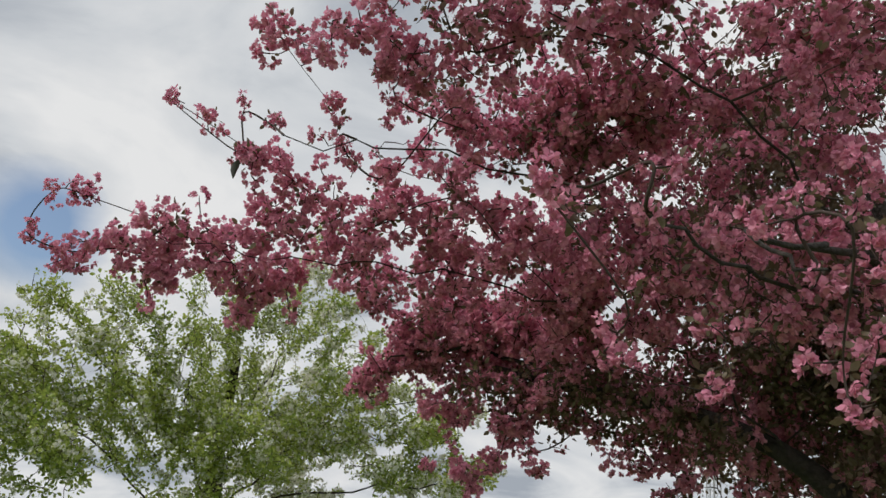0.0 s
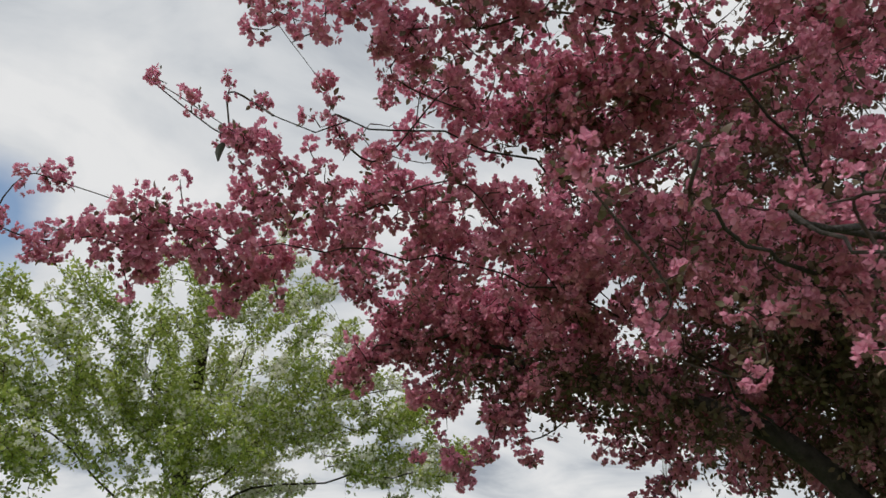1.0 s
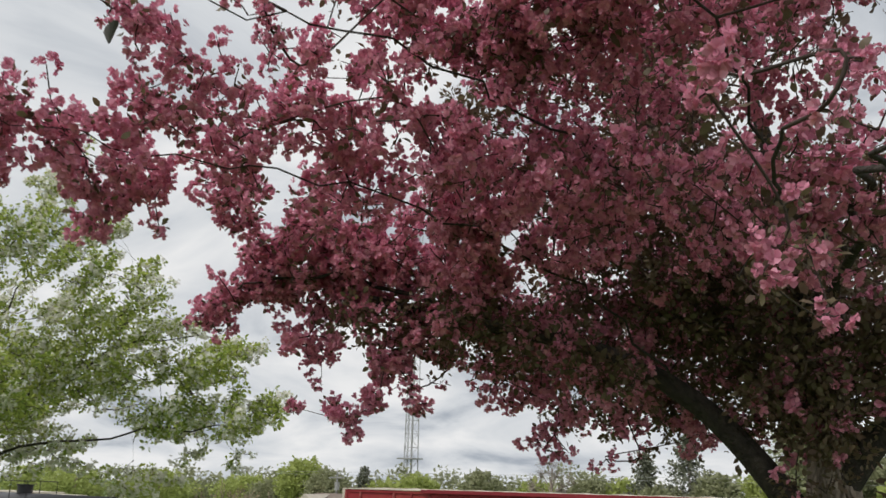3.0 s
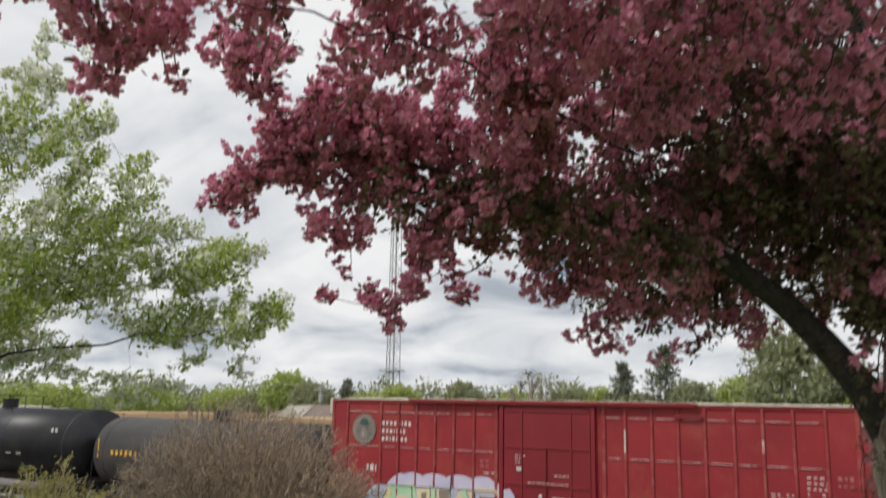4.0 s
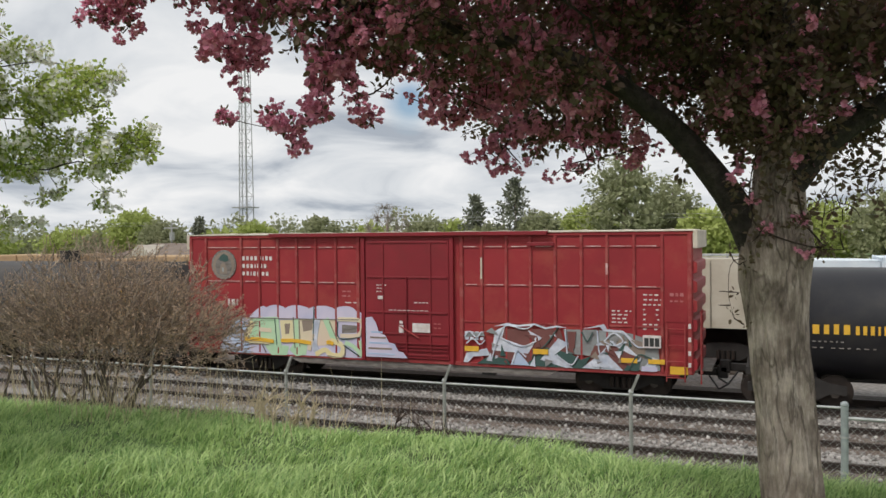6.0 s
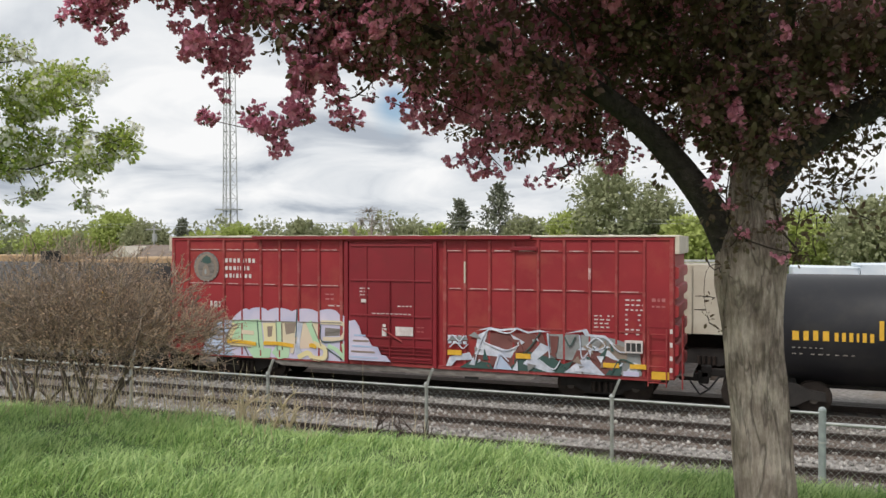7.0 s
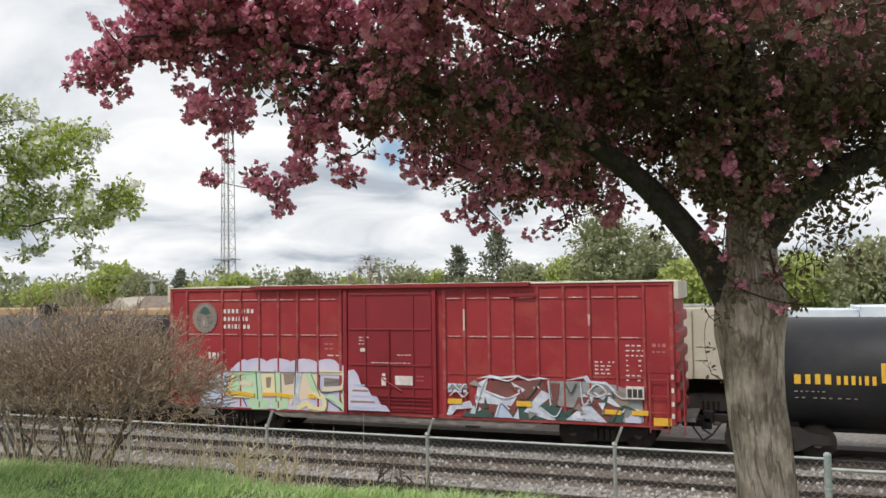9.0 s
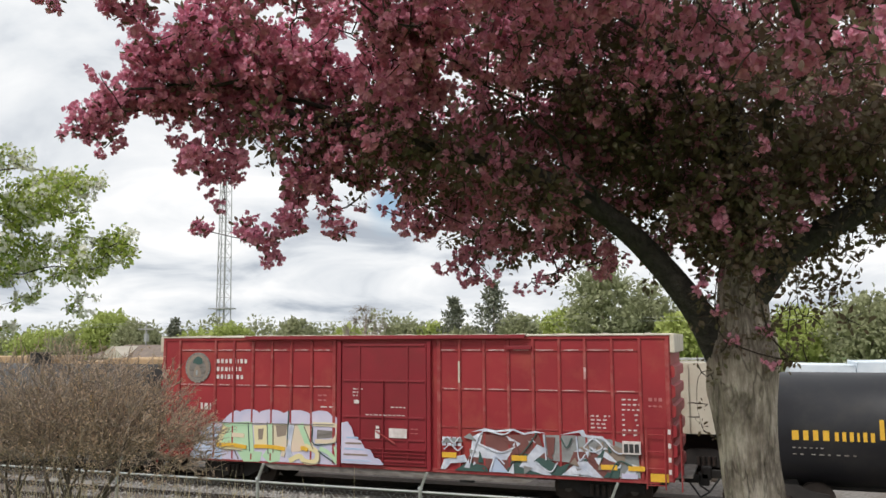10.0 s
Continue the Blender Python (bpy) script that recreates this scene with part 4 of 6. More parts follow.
    pale_shards = ((SNOW, ((-7.15, 1.35), (-7.05, 1.9), (-6.75, 2.05), (-6.85, 1.7), (-6.2, 1.5), (-5.9, 1.62), (-6.1, 1.3))),
        (SNOW, ((-5.75, 1.15), (-5.25, 1.75), (-4.95, 1.62), (-5.35, 1.3), (-4.85, 0.97), (-5.05, 0.96))),
        (SNOW, ((-4.6, 0.98), (-4.15, 1.35), (-4.0, 1.5), (-3.85, 1.3), (-3.5, 0.96))),
        (SNOW, ((-4.25, 1.6), (-3.95, 1.78), (-3.4, 1.62), (-3.1, 1.35), (-3.3, 1.4), (-3.75, 1.62))),
        (SNOW, ((-3.05, 0.97), (-2.75, 1.35), (-2.62, 1.3), (-2.7, 0.97))),
        (SNOW, ((-7.9, 1.25), (-7.3, 1.4), (-7.2, 1.2), (-7.7, 1.15), (-7.85, 0.98), (-8.0, 0.98))),
        (SKYBLUE, ((-6.6, 0.97), (-6.45, 1.4), (-6.2, 1.15), (-6.05, 0.97))))
    edge_shards = ((SNOW, ((-7.1, 2.02), (-6.7, 2.13), (-6.4, 2.08), (-5.9, 2.14), (-5.6, 2.04), (-5.3, 2.1), (-5.0, 2.05), (-5.3, 2.05), (-5.6, 1.99), (-5.9, 2.09), (-6.4, 2.03), (-6.7, 2.07))),
        (SNOW, ((-4.6, 2.03), (-4.0, 2.18), (-3.92, 2.04), (-3.5, 2.02), (-3.2, 1.75), (-3.55, 1.96), (-4.02, 1.99), (-4.1, 2.1))),
        (SNOW, ((-6.1, 1.95), (-5.7, 1.75), (-5.85, 1.62), (-6.0, 1.8))),
        (TEAL, ((-7.6, 0.96), (-7.2, 1.2), (-6.7, 1.12), (-6.6, 0.96))),
        (LILAC, ((-3.02, 0.98), (-2.62, 0.98), (-2.62, 1.1), (-3.02, 1.1))),
        (TEAL, ((-3.5, 0.97), (-3.2, 1.35), (-3.05, 1.3), (-3.1, 0.97))),
        (SILVER, ((-7.95, 1.7), (-7.35, 1.74), (-7.4, 1.84), (-7.9, 1.82))),
        (BROWN, ((-5.0, 1.95), (-4.75, 1.95), (-4.8, 1.5), (-4.95, 1.5))))
    for i, (mat, o) in enumerate(deep_shards + pale_shards + edge_shards):
        part("spray_shard", solid(B(), list(o), gy - 0.004 - 0.0011 * i, gy - 0.001), mat, body, "angular sprayed shape")
    for i in range(34):
        x, z, s = rng.uniform(-7.2, -2.65), rng.uniform(0.98, 1.85), rng.uniform(0.04, 0.15)
        a0 = rng.uniform(0, 6.28)
        tri = [(x + s * math.cos(a0 + k) * rng.uniform(0.3, 2.2), max(0.95, z + s * math.sin(a0 + k) * 1.2)) for k in (0, 2.4, 3.6)]
        part("spray_fleck", solid(B(), tri, gy - 0.03 - 0.0003 * i, gy - 0.002), (SNOW, TEAL, BROWN, SILVER, SNOW, TAUPE)[i % 6], body)
    edge_lines = ([(-7.15, 1.1), (-7.0, 1.6), (-6.75, 2.05), (-6.2, 1.98), (-5.9, 2.12)], [(-6.9, 1.72), (-6.3, 1.5), (-5.85, 1.66)], [(-6.0, 1.2), (-5.55, 1.62), (-5.25, 2.05)],
                  [(-5.3, 1.3), (-4.9, 1.05), (-4.7, 1.3)], [(-5.05, 2.02), (-5.0, 1.35)], [(-4.18, 2.0), (-4.12, 1.4), (-3.95, 1.55)], [(-4.6, 1.95), (-4.45, 1.7), (-4.3, 1.95)],
                  [(-4.0, 1.72), (-3.75, 1.95), (-3.5, 1.75), (-3.75, 1.62), (-4.0, 1.72)], [(-3.5, 2.0), (-3.1, 1.6), (-2.7, 1.75)], [(-6.55, 1.0), (-6.4, 1.38), (-6.15, 1.2)], [(-3.35, 1.0), (-3.1, 1.4), (-2.75, 1.3)],
                  [(-7.95, 1.72), (-7.8, 1.86), (-7.6, 1.7), (-7.45, 1.86)], [(-7.9, 1.52), (-7.7, 1.66), (-7.5, 1.5), (-7.35, 1.62)])
    for i, line in enumerate(edge_lines):
        stroke(line, 0.03, (SNOW, SNOW, TEAL, SNOW)[i % 4], 34 + i * 0.4, "thin sprayed outline")
    for x in (-7.95, -5.95, -3.55, -2.85):
        part("spray_stripe", box(B(), x, x + 0.42, gy - 0.044, gy - 0.002, 1.18 if x > -4 else 1.3, 1.3 if x > -4 else 1.44), YELLOW, body)
    for i in range(8):
        x = -7.95 + (i % 4) * 0.15
        part("tag_scrawl", box(B(), x, x + 0.11, gy - 0.012, gy - 0.006, 1.78 - 0.16 * (i // 4), 1.86 - 0.16 * (i // 4)), SNOW, body)
    # running gear
    part("centre_sill", box(B(), BX0 + 0.3, BX1 - 0.3, 24.3, 24.8, 0.62, SILL + 0.02), UNDER, car)
    part("underfloor", box(B(), BX0 + 0.2, BX1 - 0.2, 23.2, 25.9, SILL - 0.1, SILL), UNDER, car)
    part("brake_cylinder", rod(B(), (-10.4, 23.8, 0.72), (-9.6, 23.8, 0.72), 0.16, seg=14), UNDER, car)
    part("jacking_pad", box(B(), -7.5, -7.1, 23.15, 23.3, 0.62, 0.95, 0.01), BLACK, car)
    for x in (-15.0, -3.65):
        bogie(car, x, 24.55, 0.15)
    return car


build_boxcar()


# ---- tank cars ----
def tank_car(x0, x1, r, zc, mat, label, bars, group="tank cars"):
    """Horizontal tank with domed heads, saddle walkway, trucks."""
    car = thing("tank_car", 0, 0, 0.15, label, "tank car", group)
    yc, n, seg = 24.55, 10, 40
    prof = [(x0 + 0.55 * (1 - math.sin(i / n * math.pi / 2)), r * math.cos((1 - i / n) * math.pi / 2) if i else 0.01) for i in range(n + 1)]
    prof += [(x1 - (x - x0), q) for x, q in prof[::-1]]
    v, f = tube_arrays([[((x, yc, zc), q) for x, q in prof]], seg)
    part("tank", smooth(fast_mesh("tank", v, f)), mat, car)
    for x in (x0 + 0.55, x0 + (x1 - x0) * 0.36, x0 + (x1 - x0) * 0.64, x1 - 0.55):
        ring = [((x - 0.03, yc, zc), r + 0.002), ((x - 0.025, yc, zc), r + 0.012), ((x + 0.025, yc, zc), r + 0.012), ((x + 0.03, yc, zc), r + 0.002)]
        vv, ff = tube_arrays([ring], seg)
        part("weld_band", smooth(fast_mesh("weld_band", vv, ff)), mat, car)
    xm = (x0 + x1) / 2
    part("manway", rod(rod(B(), (xm, yc, zc + r - 0.1), (xm, yc, zc + r + 0.35), 0.35, seg=20), (xm, yc, zc + r + 0.35), (xm, yc, zc + r + 0.4), 0.4, seg=20), mat, car)
    for s in (-1, 1) if mat is not OLD_TANK else ():
        rail = part("walkway_rail", rod(B(), (xm - 1.4, yc + s * 0.75, zc + r + 0.55), (xm + 1.4, yc + s * 0.75, zc + r + 0.55), 0.02, seg=6), UNDER, car)
        for k in (-1.4, 0, 1.4):
            part("rail_post", rod(B(), (xm + k, yc + s * 0.75, zc + r - 0.25), (xm + k, yc + s * 0.75, zc + r + 0.55), 0.02, seg=6), UNDER, rail)
    part("underframe", box(B(), x0 - 0.15, x1 + 0.15, yc - 0.25, yc + 0.25, 0.6, 0.95, 0.02), UNDER, car)
    for x in (x0 + 1.0, x1 - 1.0):
        part("saddle", solid(B(), [(x - 0.5, 0.75), (x + 0.5, 0.75), (x + 0.4, zc - r * 0.7), (x - 0.4, zc - r * 0.7)], yc - 0.75, yc + 0.75), UNDER, car)
        bogie(car, x, yc)
    for x, s in ((x0 - 0.1, -1), (x1 + 0.1, 1)):
        part("end_sill", box(B(), x - 0.08, x + 0.08, yc - 1.4, yc + 1.4, 0.85, 1.05, 0.01), UNDER, car)
        for k in (-1.35, 1.35):
            part("hand_rail", rod(rod(B(), (x, yc + k, 0.9), (x, yc + k, 1.9), 0.018, seg=6), (x, yc + k, 1.9), (x + s * -0.7, yc + k, 1.9), 0.018, seg=6), UNDER, car)
        coupler(car, x, yc, s)
    rng = np.random.default_rng(3)
    for (x, z, w, h, gaps, mt) in bars:
        dz = z - zc
        y = yc - math.sqrt(max(0.01, r * r - dz * dz))
        lettering("marking_bar", x, z, w, h, y - 0.006, gaps, rng, mt, car, 0.9)
    return car


tank_car(-0.28, 13.3, 1.42, 2.10, TANK, "glossy black railway tank car with yellow marks",
         ((1.08, 1.94, 0.115, 0.25, (1.3, 1, 1, 1.2), YELLOW), (2.03, 1.94, 0.085, 0.23, (1, 1, 1, 0.6, 1, 1), YELLOW), (3.0, 2.0, 0.1, 0.5, (1,), YELLOW),
          (1.08, 1.74, 0.07, 0.03, (1, 0.8, 1, 1, 0.6, 1), GRIME), (1.08, 1.58, 0.09, 0.03, (1, 0.8), GRIME), (1.5, 1.58, 0.09, 0.03, (1, 1.2, 0.8), GRIME), (2.05, 1.58, 0.09, 0.03, (1, 1.2, 0.8), GRIME)))
tank_car(-30.0, -18.4, 1.40, 2.20, OLD_TANK, "dusty dark grey railway tank car with yellow marks",
         ((-28.9, 2.15, 0.15, 0.2, (1, 1, 1, 0.9, 1, 1), YELLOW), (-29.75, 2.0, 0.06, 0.8, (1,), YELLOW), (-20.6, 2.2, 0.3, 0.5, (1,), YELLOW)))
tank_car(-45.5, -31.5, 1.46, 2.40, TANK, "black railway tank car with white marks",
         ((-33.0, 2.9, 0.15, 0.18, (1, 1), WHITE), (-36.2, 1.9, 0.4, 0.3, (1, 1), WHITE), (-32.6, 1.9, 0.06, 0.7, (1,), YELLOW)))


# ---- cars on the far track ----
def load_car(x0, x1, mat, top, label, category, wrapped=False):
    car = thing("flat_car", 0, 0, 0.2, label, category, "cars on the far track")
    part("deck", box(B(), x0, x1, 29.1, 31.9, 0.95, 1.2, 0.02), UNDER, car)
    rng = np.random.default_rng(int(abs(x0 * 7)))
    x = x0 + 0.1
    while x < x1 - 0.6:
        w = min(rng.uniform(1.6, 2.6), x1 - x - 0.05)
        z = 1.2
        while z < top - 0.25:
            h = min(0.62, top - z)
            bm = box(B(), x + 0.02, x + w - 0.03, 29.2 + rng.uniform(0, 0.06), 31.8, z + 0.02, z + h + (rng.uniform(-0.07, 0.1) if z + h > top - 0.3 else 0), 0.03)
            if wrapped:
                for v in bm.verts:
                    v.co += Vector(rng.normal(0, 0.02, 3))
            part("lumber_block", bm, mat, car)
            z += h
        x += w
    for x in (x0 + 1.6, x1 - 1.6):
        bogie(car, x, 30.5)
    return car


load_car(1.2, 16.0, WRAP, 3.55, "flat car stacked with white-wrapped lumber bundles", "flat car", True)
load_car(-42.5, -29.0, LUMBER, 3.62, "flat car stacked with tan lumber bundles", "flat car")
load_car(-28.0, -14.5, LUMBER, 3.55, "flat car stacked with tan lumber bundles", "flat car")
load_car(-60.0, -44.0, CREAM_CAR, 3.75, "pale box-shaped load on a far flat car", "flat car")


def hopper(x0, x1):
    car = thing("hopper_car", 0, 0, 0.2, "cream covered hopper car on the far track", "hopper car", "cars on the far track")
    bm = solid(B(), [(x0, 1.5), (x0 + 0.5, 1.3), (x1 - 0.5, 1.3), (x1, 1.5), (x1, 3.55), (x0, 3.55)], 29.1, 31.9)
    part("body", bm, CREAM_CAR, car)
    for i in range(9):
        x = x0 + 0.4 + i * (x1 - x0 - 0.8) / 8
        part("side_post", box(B(), x - 0.05, x + 0.05, 29.02, 29.12, 1.3, 3.5), CREAM_CAR, car)
    part("roof_walk", box(B(), x0, x1, 30.2, 30.8, 3.62, 3.68), STEEL, car)
    for i in range(12):
        x = x0 + 0.3 + i * (x1 - x0 - 0.6) / 11
        part("roof_walk_post", box(B(), x - 0.02, x + 0.02, 30.25, 30.75, 3.5, 3.63), STEEL, car)
    part("underframe", box(B(), x0, x1, 30.1, 30.9, 0.7, 1.3), UNDER, car)
    for x in (x0 + 1.5, x1 - 1.5):
        bogie(car, x, 30.5)


hopper(-13.4, 0.25)


# ---- chain-link fence ----
def build_fence():
    f = thing("chain_link_fence", 0, 13.7, 0, "grey chain-link fence with angled post tops", "fence")
    x0, step = -38.44, 3.05
    for i in range(17):
        x = x0 + i * step
        if x > 0:
            break
        g = ground_height(x, 13.7)
        post = part("post", rod(B(), (x, 0, g - 0.1), (x, 0, 2.17), 0.030, seg=10), POST_GREY, f)
        part("post_arm", solid(B(), [(x - 0.02, 2.14), (x + 0.02, 2.14), (x + 0.135, 2.43), (x + 0.10, 2.44)], -0.03, 0.01), POST_GREY, post)
        part("post_cap", rod(B(), (x, 0, 2.16), (x, 0, 2.2), 0.045, 0.03, 10), STEEL, post)
    for x, r in ((1.09, 0.05), (4.2, 0.035), (7.2, 0.035)):
        g = ground_height(x, 13.7)
        post = part("post", rod(B(), (x, 0, g - 0.1), (x, 0, 2.16), r, seg=14), POST_GREEN, f, "thick pale green end post")
        bm = B()
        bmesh.ops.create_uvsphere(bm, u_segments=12, v_segments=6, radius=r * 1.1, matrix=Matrix.Translation((x, 0, 2.16)))
        part("post_cap", bm, POST_GREEN, post)
        for z in (0.7, 1.2, 1.7):
            part("tension_band", rod(B(), (x, 0, z), (x, 0, z + 0.03), r * 1.12, seg=12), STEEL, post)
    part("top_rail", rod(B(), (-40, 0, 2.12), (1.09, 0, 2.12), 0.018, seg=8), STEEL, f)
    part("top_rail", rod(B(), (1.09, 0, 1.98), (9, 0, 1.98), 0.024, seg=8), STEEL, f)
    paths = []
    for i in range(int(29 / 0.1)):
        x = -20 + i * 0.1
        for s in (-1, 1):
            paths.append([((x, 0.004 * s, 2.10), 0.0018), ((x + s * 1.75, 0.004 * s, 0.35), 0.0018)])
    v, q = tube_arrays(paths, 3)
    part("wire_mesh", fast_mesh("wire_mesh", v, q), STEEL, f, "woven galvanised wire mesh", "stuff")


build_fence()


# ---- trees ----
PINK_BOUGHS = []
PINK_BOUGHS.append(([  # far_low
    (-2.04, 3.30, 5.32, 0.07), (-1.95, 3.34, 5.43, 0.10), (-1.89, 3.45, 5.46, 0.09), (-1.82, 3.45, 5.62, 0.13), (-1.69, 3.54, 5.77, 0.15),
], 1, 1.45))
PINK_BOUGHS.append(([  # left_low
    (-1.71, 3.58, 5.30, 0.11), (-1.67, 3.63, 5.20, 0.06), (-1.62, 3.71, 5.48, 0.15), (-1.61, 3.64, 5.68, 0.16), (-1.41, 3.79, 5.64, 0.19),
], 1, 1.3))
PINK_BOUGHS.append(([  # drooping
    (-1.64, 3.44, 4.98, 0.01), (-1.61, 3.47, 4.97, 0.02), (-1.44, 3.53, 4.94, 0.08), (-1.36, 3.63, 5.01, 0.07), (-1.26, 3.79, 5.08, 0.07),
    (-1.36, 3.71, 5.19, 0.11), (-1.26, 3.85, 5.32, 0.13), (-1.23, 4.00, 5.22, 0.07),
], 1, 1.38))
PINK_BOUGHS.append(([  # low_mid
    (-1.17, 4.26, 5.18, 0.09), (-1.10, 4.31, 5.04, 0.06), (-0.99, 4.33, 5.17, 0.10), (-0.87, 4.20, 4.88, 0.08), (-0.82, 4.20, 5.01, 0.08),
    (-0.75, 4.39, 5.24, 0.12), (-0.96, 4.19, 5.36, 0.13), (-1.13, 3.98, 5.50, 0.17),
], 1, 1.15))
PINK_BOUGHS.append(([  # low_inner
    (-0.60, 4.17, 4.82, 0.04), (-0.54, 4.40, 4.83, 0.05), (-0.58, 4.36, 5.03, 0.09), (-0.49, 4.46, 5.19, 0.13), (-0.37, 4.62, 4.93, 0.06),
    (-0.35, 4.61, 5.07, 0.08), (-0.52, 4.50, 5.47, 0.21),
], 0.85, 1.05))
PINK_BOUGHS.append(([  # upper_mid
    (-1.10, 3.57, 5.68, 0.20), (-0.82, 3.73, 5.59, 0.20), (-0.77, 3.50, 5.89, 0.24), (-0.45, 3.73, 5.61, 0.21), (-0.45, 3.34, 5.73, 0.22),
    (-0.21, 3.46, 5.81, 0.25),
], 0.9, 0.75))
PINK_BOUGHS.append(([  # front
    (-0.10, 4.00, 5.61, 0.24), (0.02, 3.36, 5.62, 0.19), (0.30, 2.91, 5.13, 0.04), (0.20, 3.43, 5.45, 0.14), (0.34, 3.21, 5.48, 0.16),
    (0.49, 3.44, 5.37, 0.14), (0.55, 3.27, 5.53, 0.19),
], 0.55, 1))
PINK_BOUGHS.append(([  # right
    (0.05, 4.80, 5.36, 0.24), (0.36, 4.80, 5.38, 0.24), (0.61, 4.67, 5.40, 0.23), (0.71, 4.42, 5.53, 0.24), (0.79, 5.09, 5.25, 0.17),
    (0.95, 4.84, 5.32, 0.30),
], 0.08, 1.12))
PINK_BOUGHS.append(([  # high_left
    (-1.74, 1.65, 5.78, 0.04), (-1.71, 1.78, 5.79, 0.06), (-1.89, 1.62, 5.64, 0.03), (-1.78, 1.78, 5.58, 0.08), (-1.73, 1.95, 5.63, 0.10),
    (-1.56, 2.06, 5.72, 0.10), (-1.69, 2.13, 5.58, 0.10), (-1.51, 2.26, 5.67, 0.13), (-1.61, 2.40, 5.54, 0.08), (-1.33, 2.37, 5.76, 0.12),
    (-1.53, 2.52, 5.63, 0.13),
], 1, 1.45))
PINK_BOUGHS.append(([  # spur
    (-1.24, 1.89, 6.07, 0.05), (-1.23, 2.03, 6.00, 0.05), (-1.16, 2.12, 6.09, 0.04), (-1.13, 2.22, 6.07, 0.04), (-1.21, 2.16, 5.96, 0.07),
    (-1.17, 2.31, 5.92, 0.09), (-1.13, 2.45, 5.85, 0.10),
], 1, 1.2))
PINK_BOUGHS.append(([  # top_left
    (-0.75, 2.06, 6.19, 0.08), (-0.71, 2.17, 6.19, 0.06), (-0.84, 2.30, 6.09, 0.05), (-0.86, 2.38, 5.99, 0.06), (-0.87, 2.45, 5.91, 0.05),
    (-0.89, 2.62, 5.92, 0.07), (-0.53, 2.23, 6.22, 0.11), (-0.49, 2.40, 6.14, 0.11), (-0.56, 2.41, 6.03, 0.05), (-0.58, 2.77, 6.05, 0.09),
    (-0.60, 2.67, 6.12, 0.06),
], 1, 1.2))
PINK_BOUGHS.append(([  # top
    (-0.37, 2.53, 6.19, 0.19), (-0.18, 2.71, 6.24, 0.21), (-0.41, 3.04, 6.18, 0.19), (-0.05, 2.99, 6.25, 0.22), (0.02, 3.33, 6.28, 0.25),
    (0.30, 3.36, 6.28, 0.24), (0.31, 3.73, 6.13, 0.24), (0.53, 3.26, 6.22, 0.21), (-0.27, 2.38, 6.42, 0.23), (0.10, 2.76, 6.46, 0.25),
], 0.6, 1))
PINK_BOUGHS.append(([  # middle
    (-1.27, 2.70, 5.79, 0.14), (-1.05, 2.82, 5.85, 0.13), (-0.77, 2.83, 5.87, 0.10), (-1.69, 3.05, 5.75, 0.16), (-1.81, 3.51, 5.61, 0.21),
    (-1.14, 3.13, 5.74, 0.20), (-1.52, 3.72, 5.62, 0.24), (-0.69, 3.05, 5.71, 0.17), (-0.93, 3.60, 5.62, 0.22),
], 0.85, 1.38))
PINK_BOUGHS.append(([  # crest
    (-0.61, 3.07, 6.28, 0.21), (-0.33, 3.16, 6.22, 0.21), (-0.86, 3.00, 6.33, 0.12), (-0.98, 2.85, 6.37, 0.10), (-1.17, 2.94, 6.24, 0.08),
    (-1.09, 3.09, 6.14, 0.10), (-0.46, 3.20, 6.03, 0.16), (-1.31, 2.83, 6.19, 0.07), (-0.25, 3.27, 6.10, 0.16), (-0.55, 3.19, 6.18, 0.14),
    (-0.77, 3.16, 6.20, 0.13), (-0.12, 3.15, 6.19, 0.15),
], 0.75, 1))
PINK_BOUGHS.append(([  # near
    (0.37, 2.24, 5.38, 0.06), (0.43, 2.31, 5.38, 0.06), (0.59, 2.32, 5.39, 0.04), (0.56, 2.34, 5.31, 0.04), (0.44, 2.39, 5.07, 0.05),
    (0.47, 2.39, 5.15, 0.03), (0.43, 2.40, 5.03, 0.03), (0.48, 2.70, 5.02, 0.05), (0.44, 2.75, 5.20, 0.05),
], 0.6, 1))
PINK_BOUGHS.append(([  # near_right
    (0.80, 2.46, 5.26, 0.05), (0.92, 2.42, 5.20, 0.05), (0.82, 2.50, 5.17, 0.05), (0.82, 2.55, 5.02, 0.04), (0.85, 2.53, 4.93, 0.03),
    (0.84, 2.66, 5.08, 0.06),
], 0.6, 1))
PINK_BOUGHS.append(([  # back
    (-0.65, 3.99, 5.95, 0.28), (-0.26, 3.93, 6.09, 0.27), (-0.38, 4.42, 5.62, 0.34), (-0.86, 4.27, 5.44, 0.33), (-1.09, 3.96, 5.35, 0.23),
    (-0.02, 4.22, 5.75, 0.29), (-1.28, 3.78, 5.33, 0.17), (-1.43, 3.60, 5.34, 0.12),
], 0.25, 1.2))
PINK_BOUGHS.append(([  # leafy_top
    (0.50, 3.20, 5.91, 0.11), (0.48, 3.13, 6.00, 0.05),
], 0.75, 0.6))
PINK_BOUGHS.append(([  # fork
    (-0.16, 4.73, 5.01, 0.12), (-0.01, 4.73, 5.10, 0.12), (-0.23, 4.70, 5.19, 0.13),
], 0.2, 1.5))
PINK_BOUGHS.append(([  # fork_b
    (0.09, 4.90, 5.04, 0.17), (-0.04, 4.88, 5.15, 0.15),
], 0.2, 1.4))
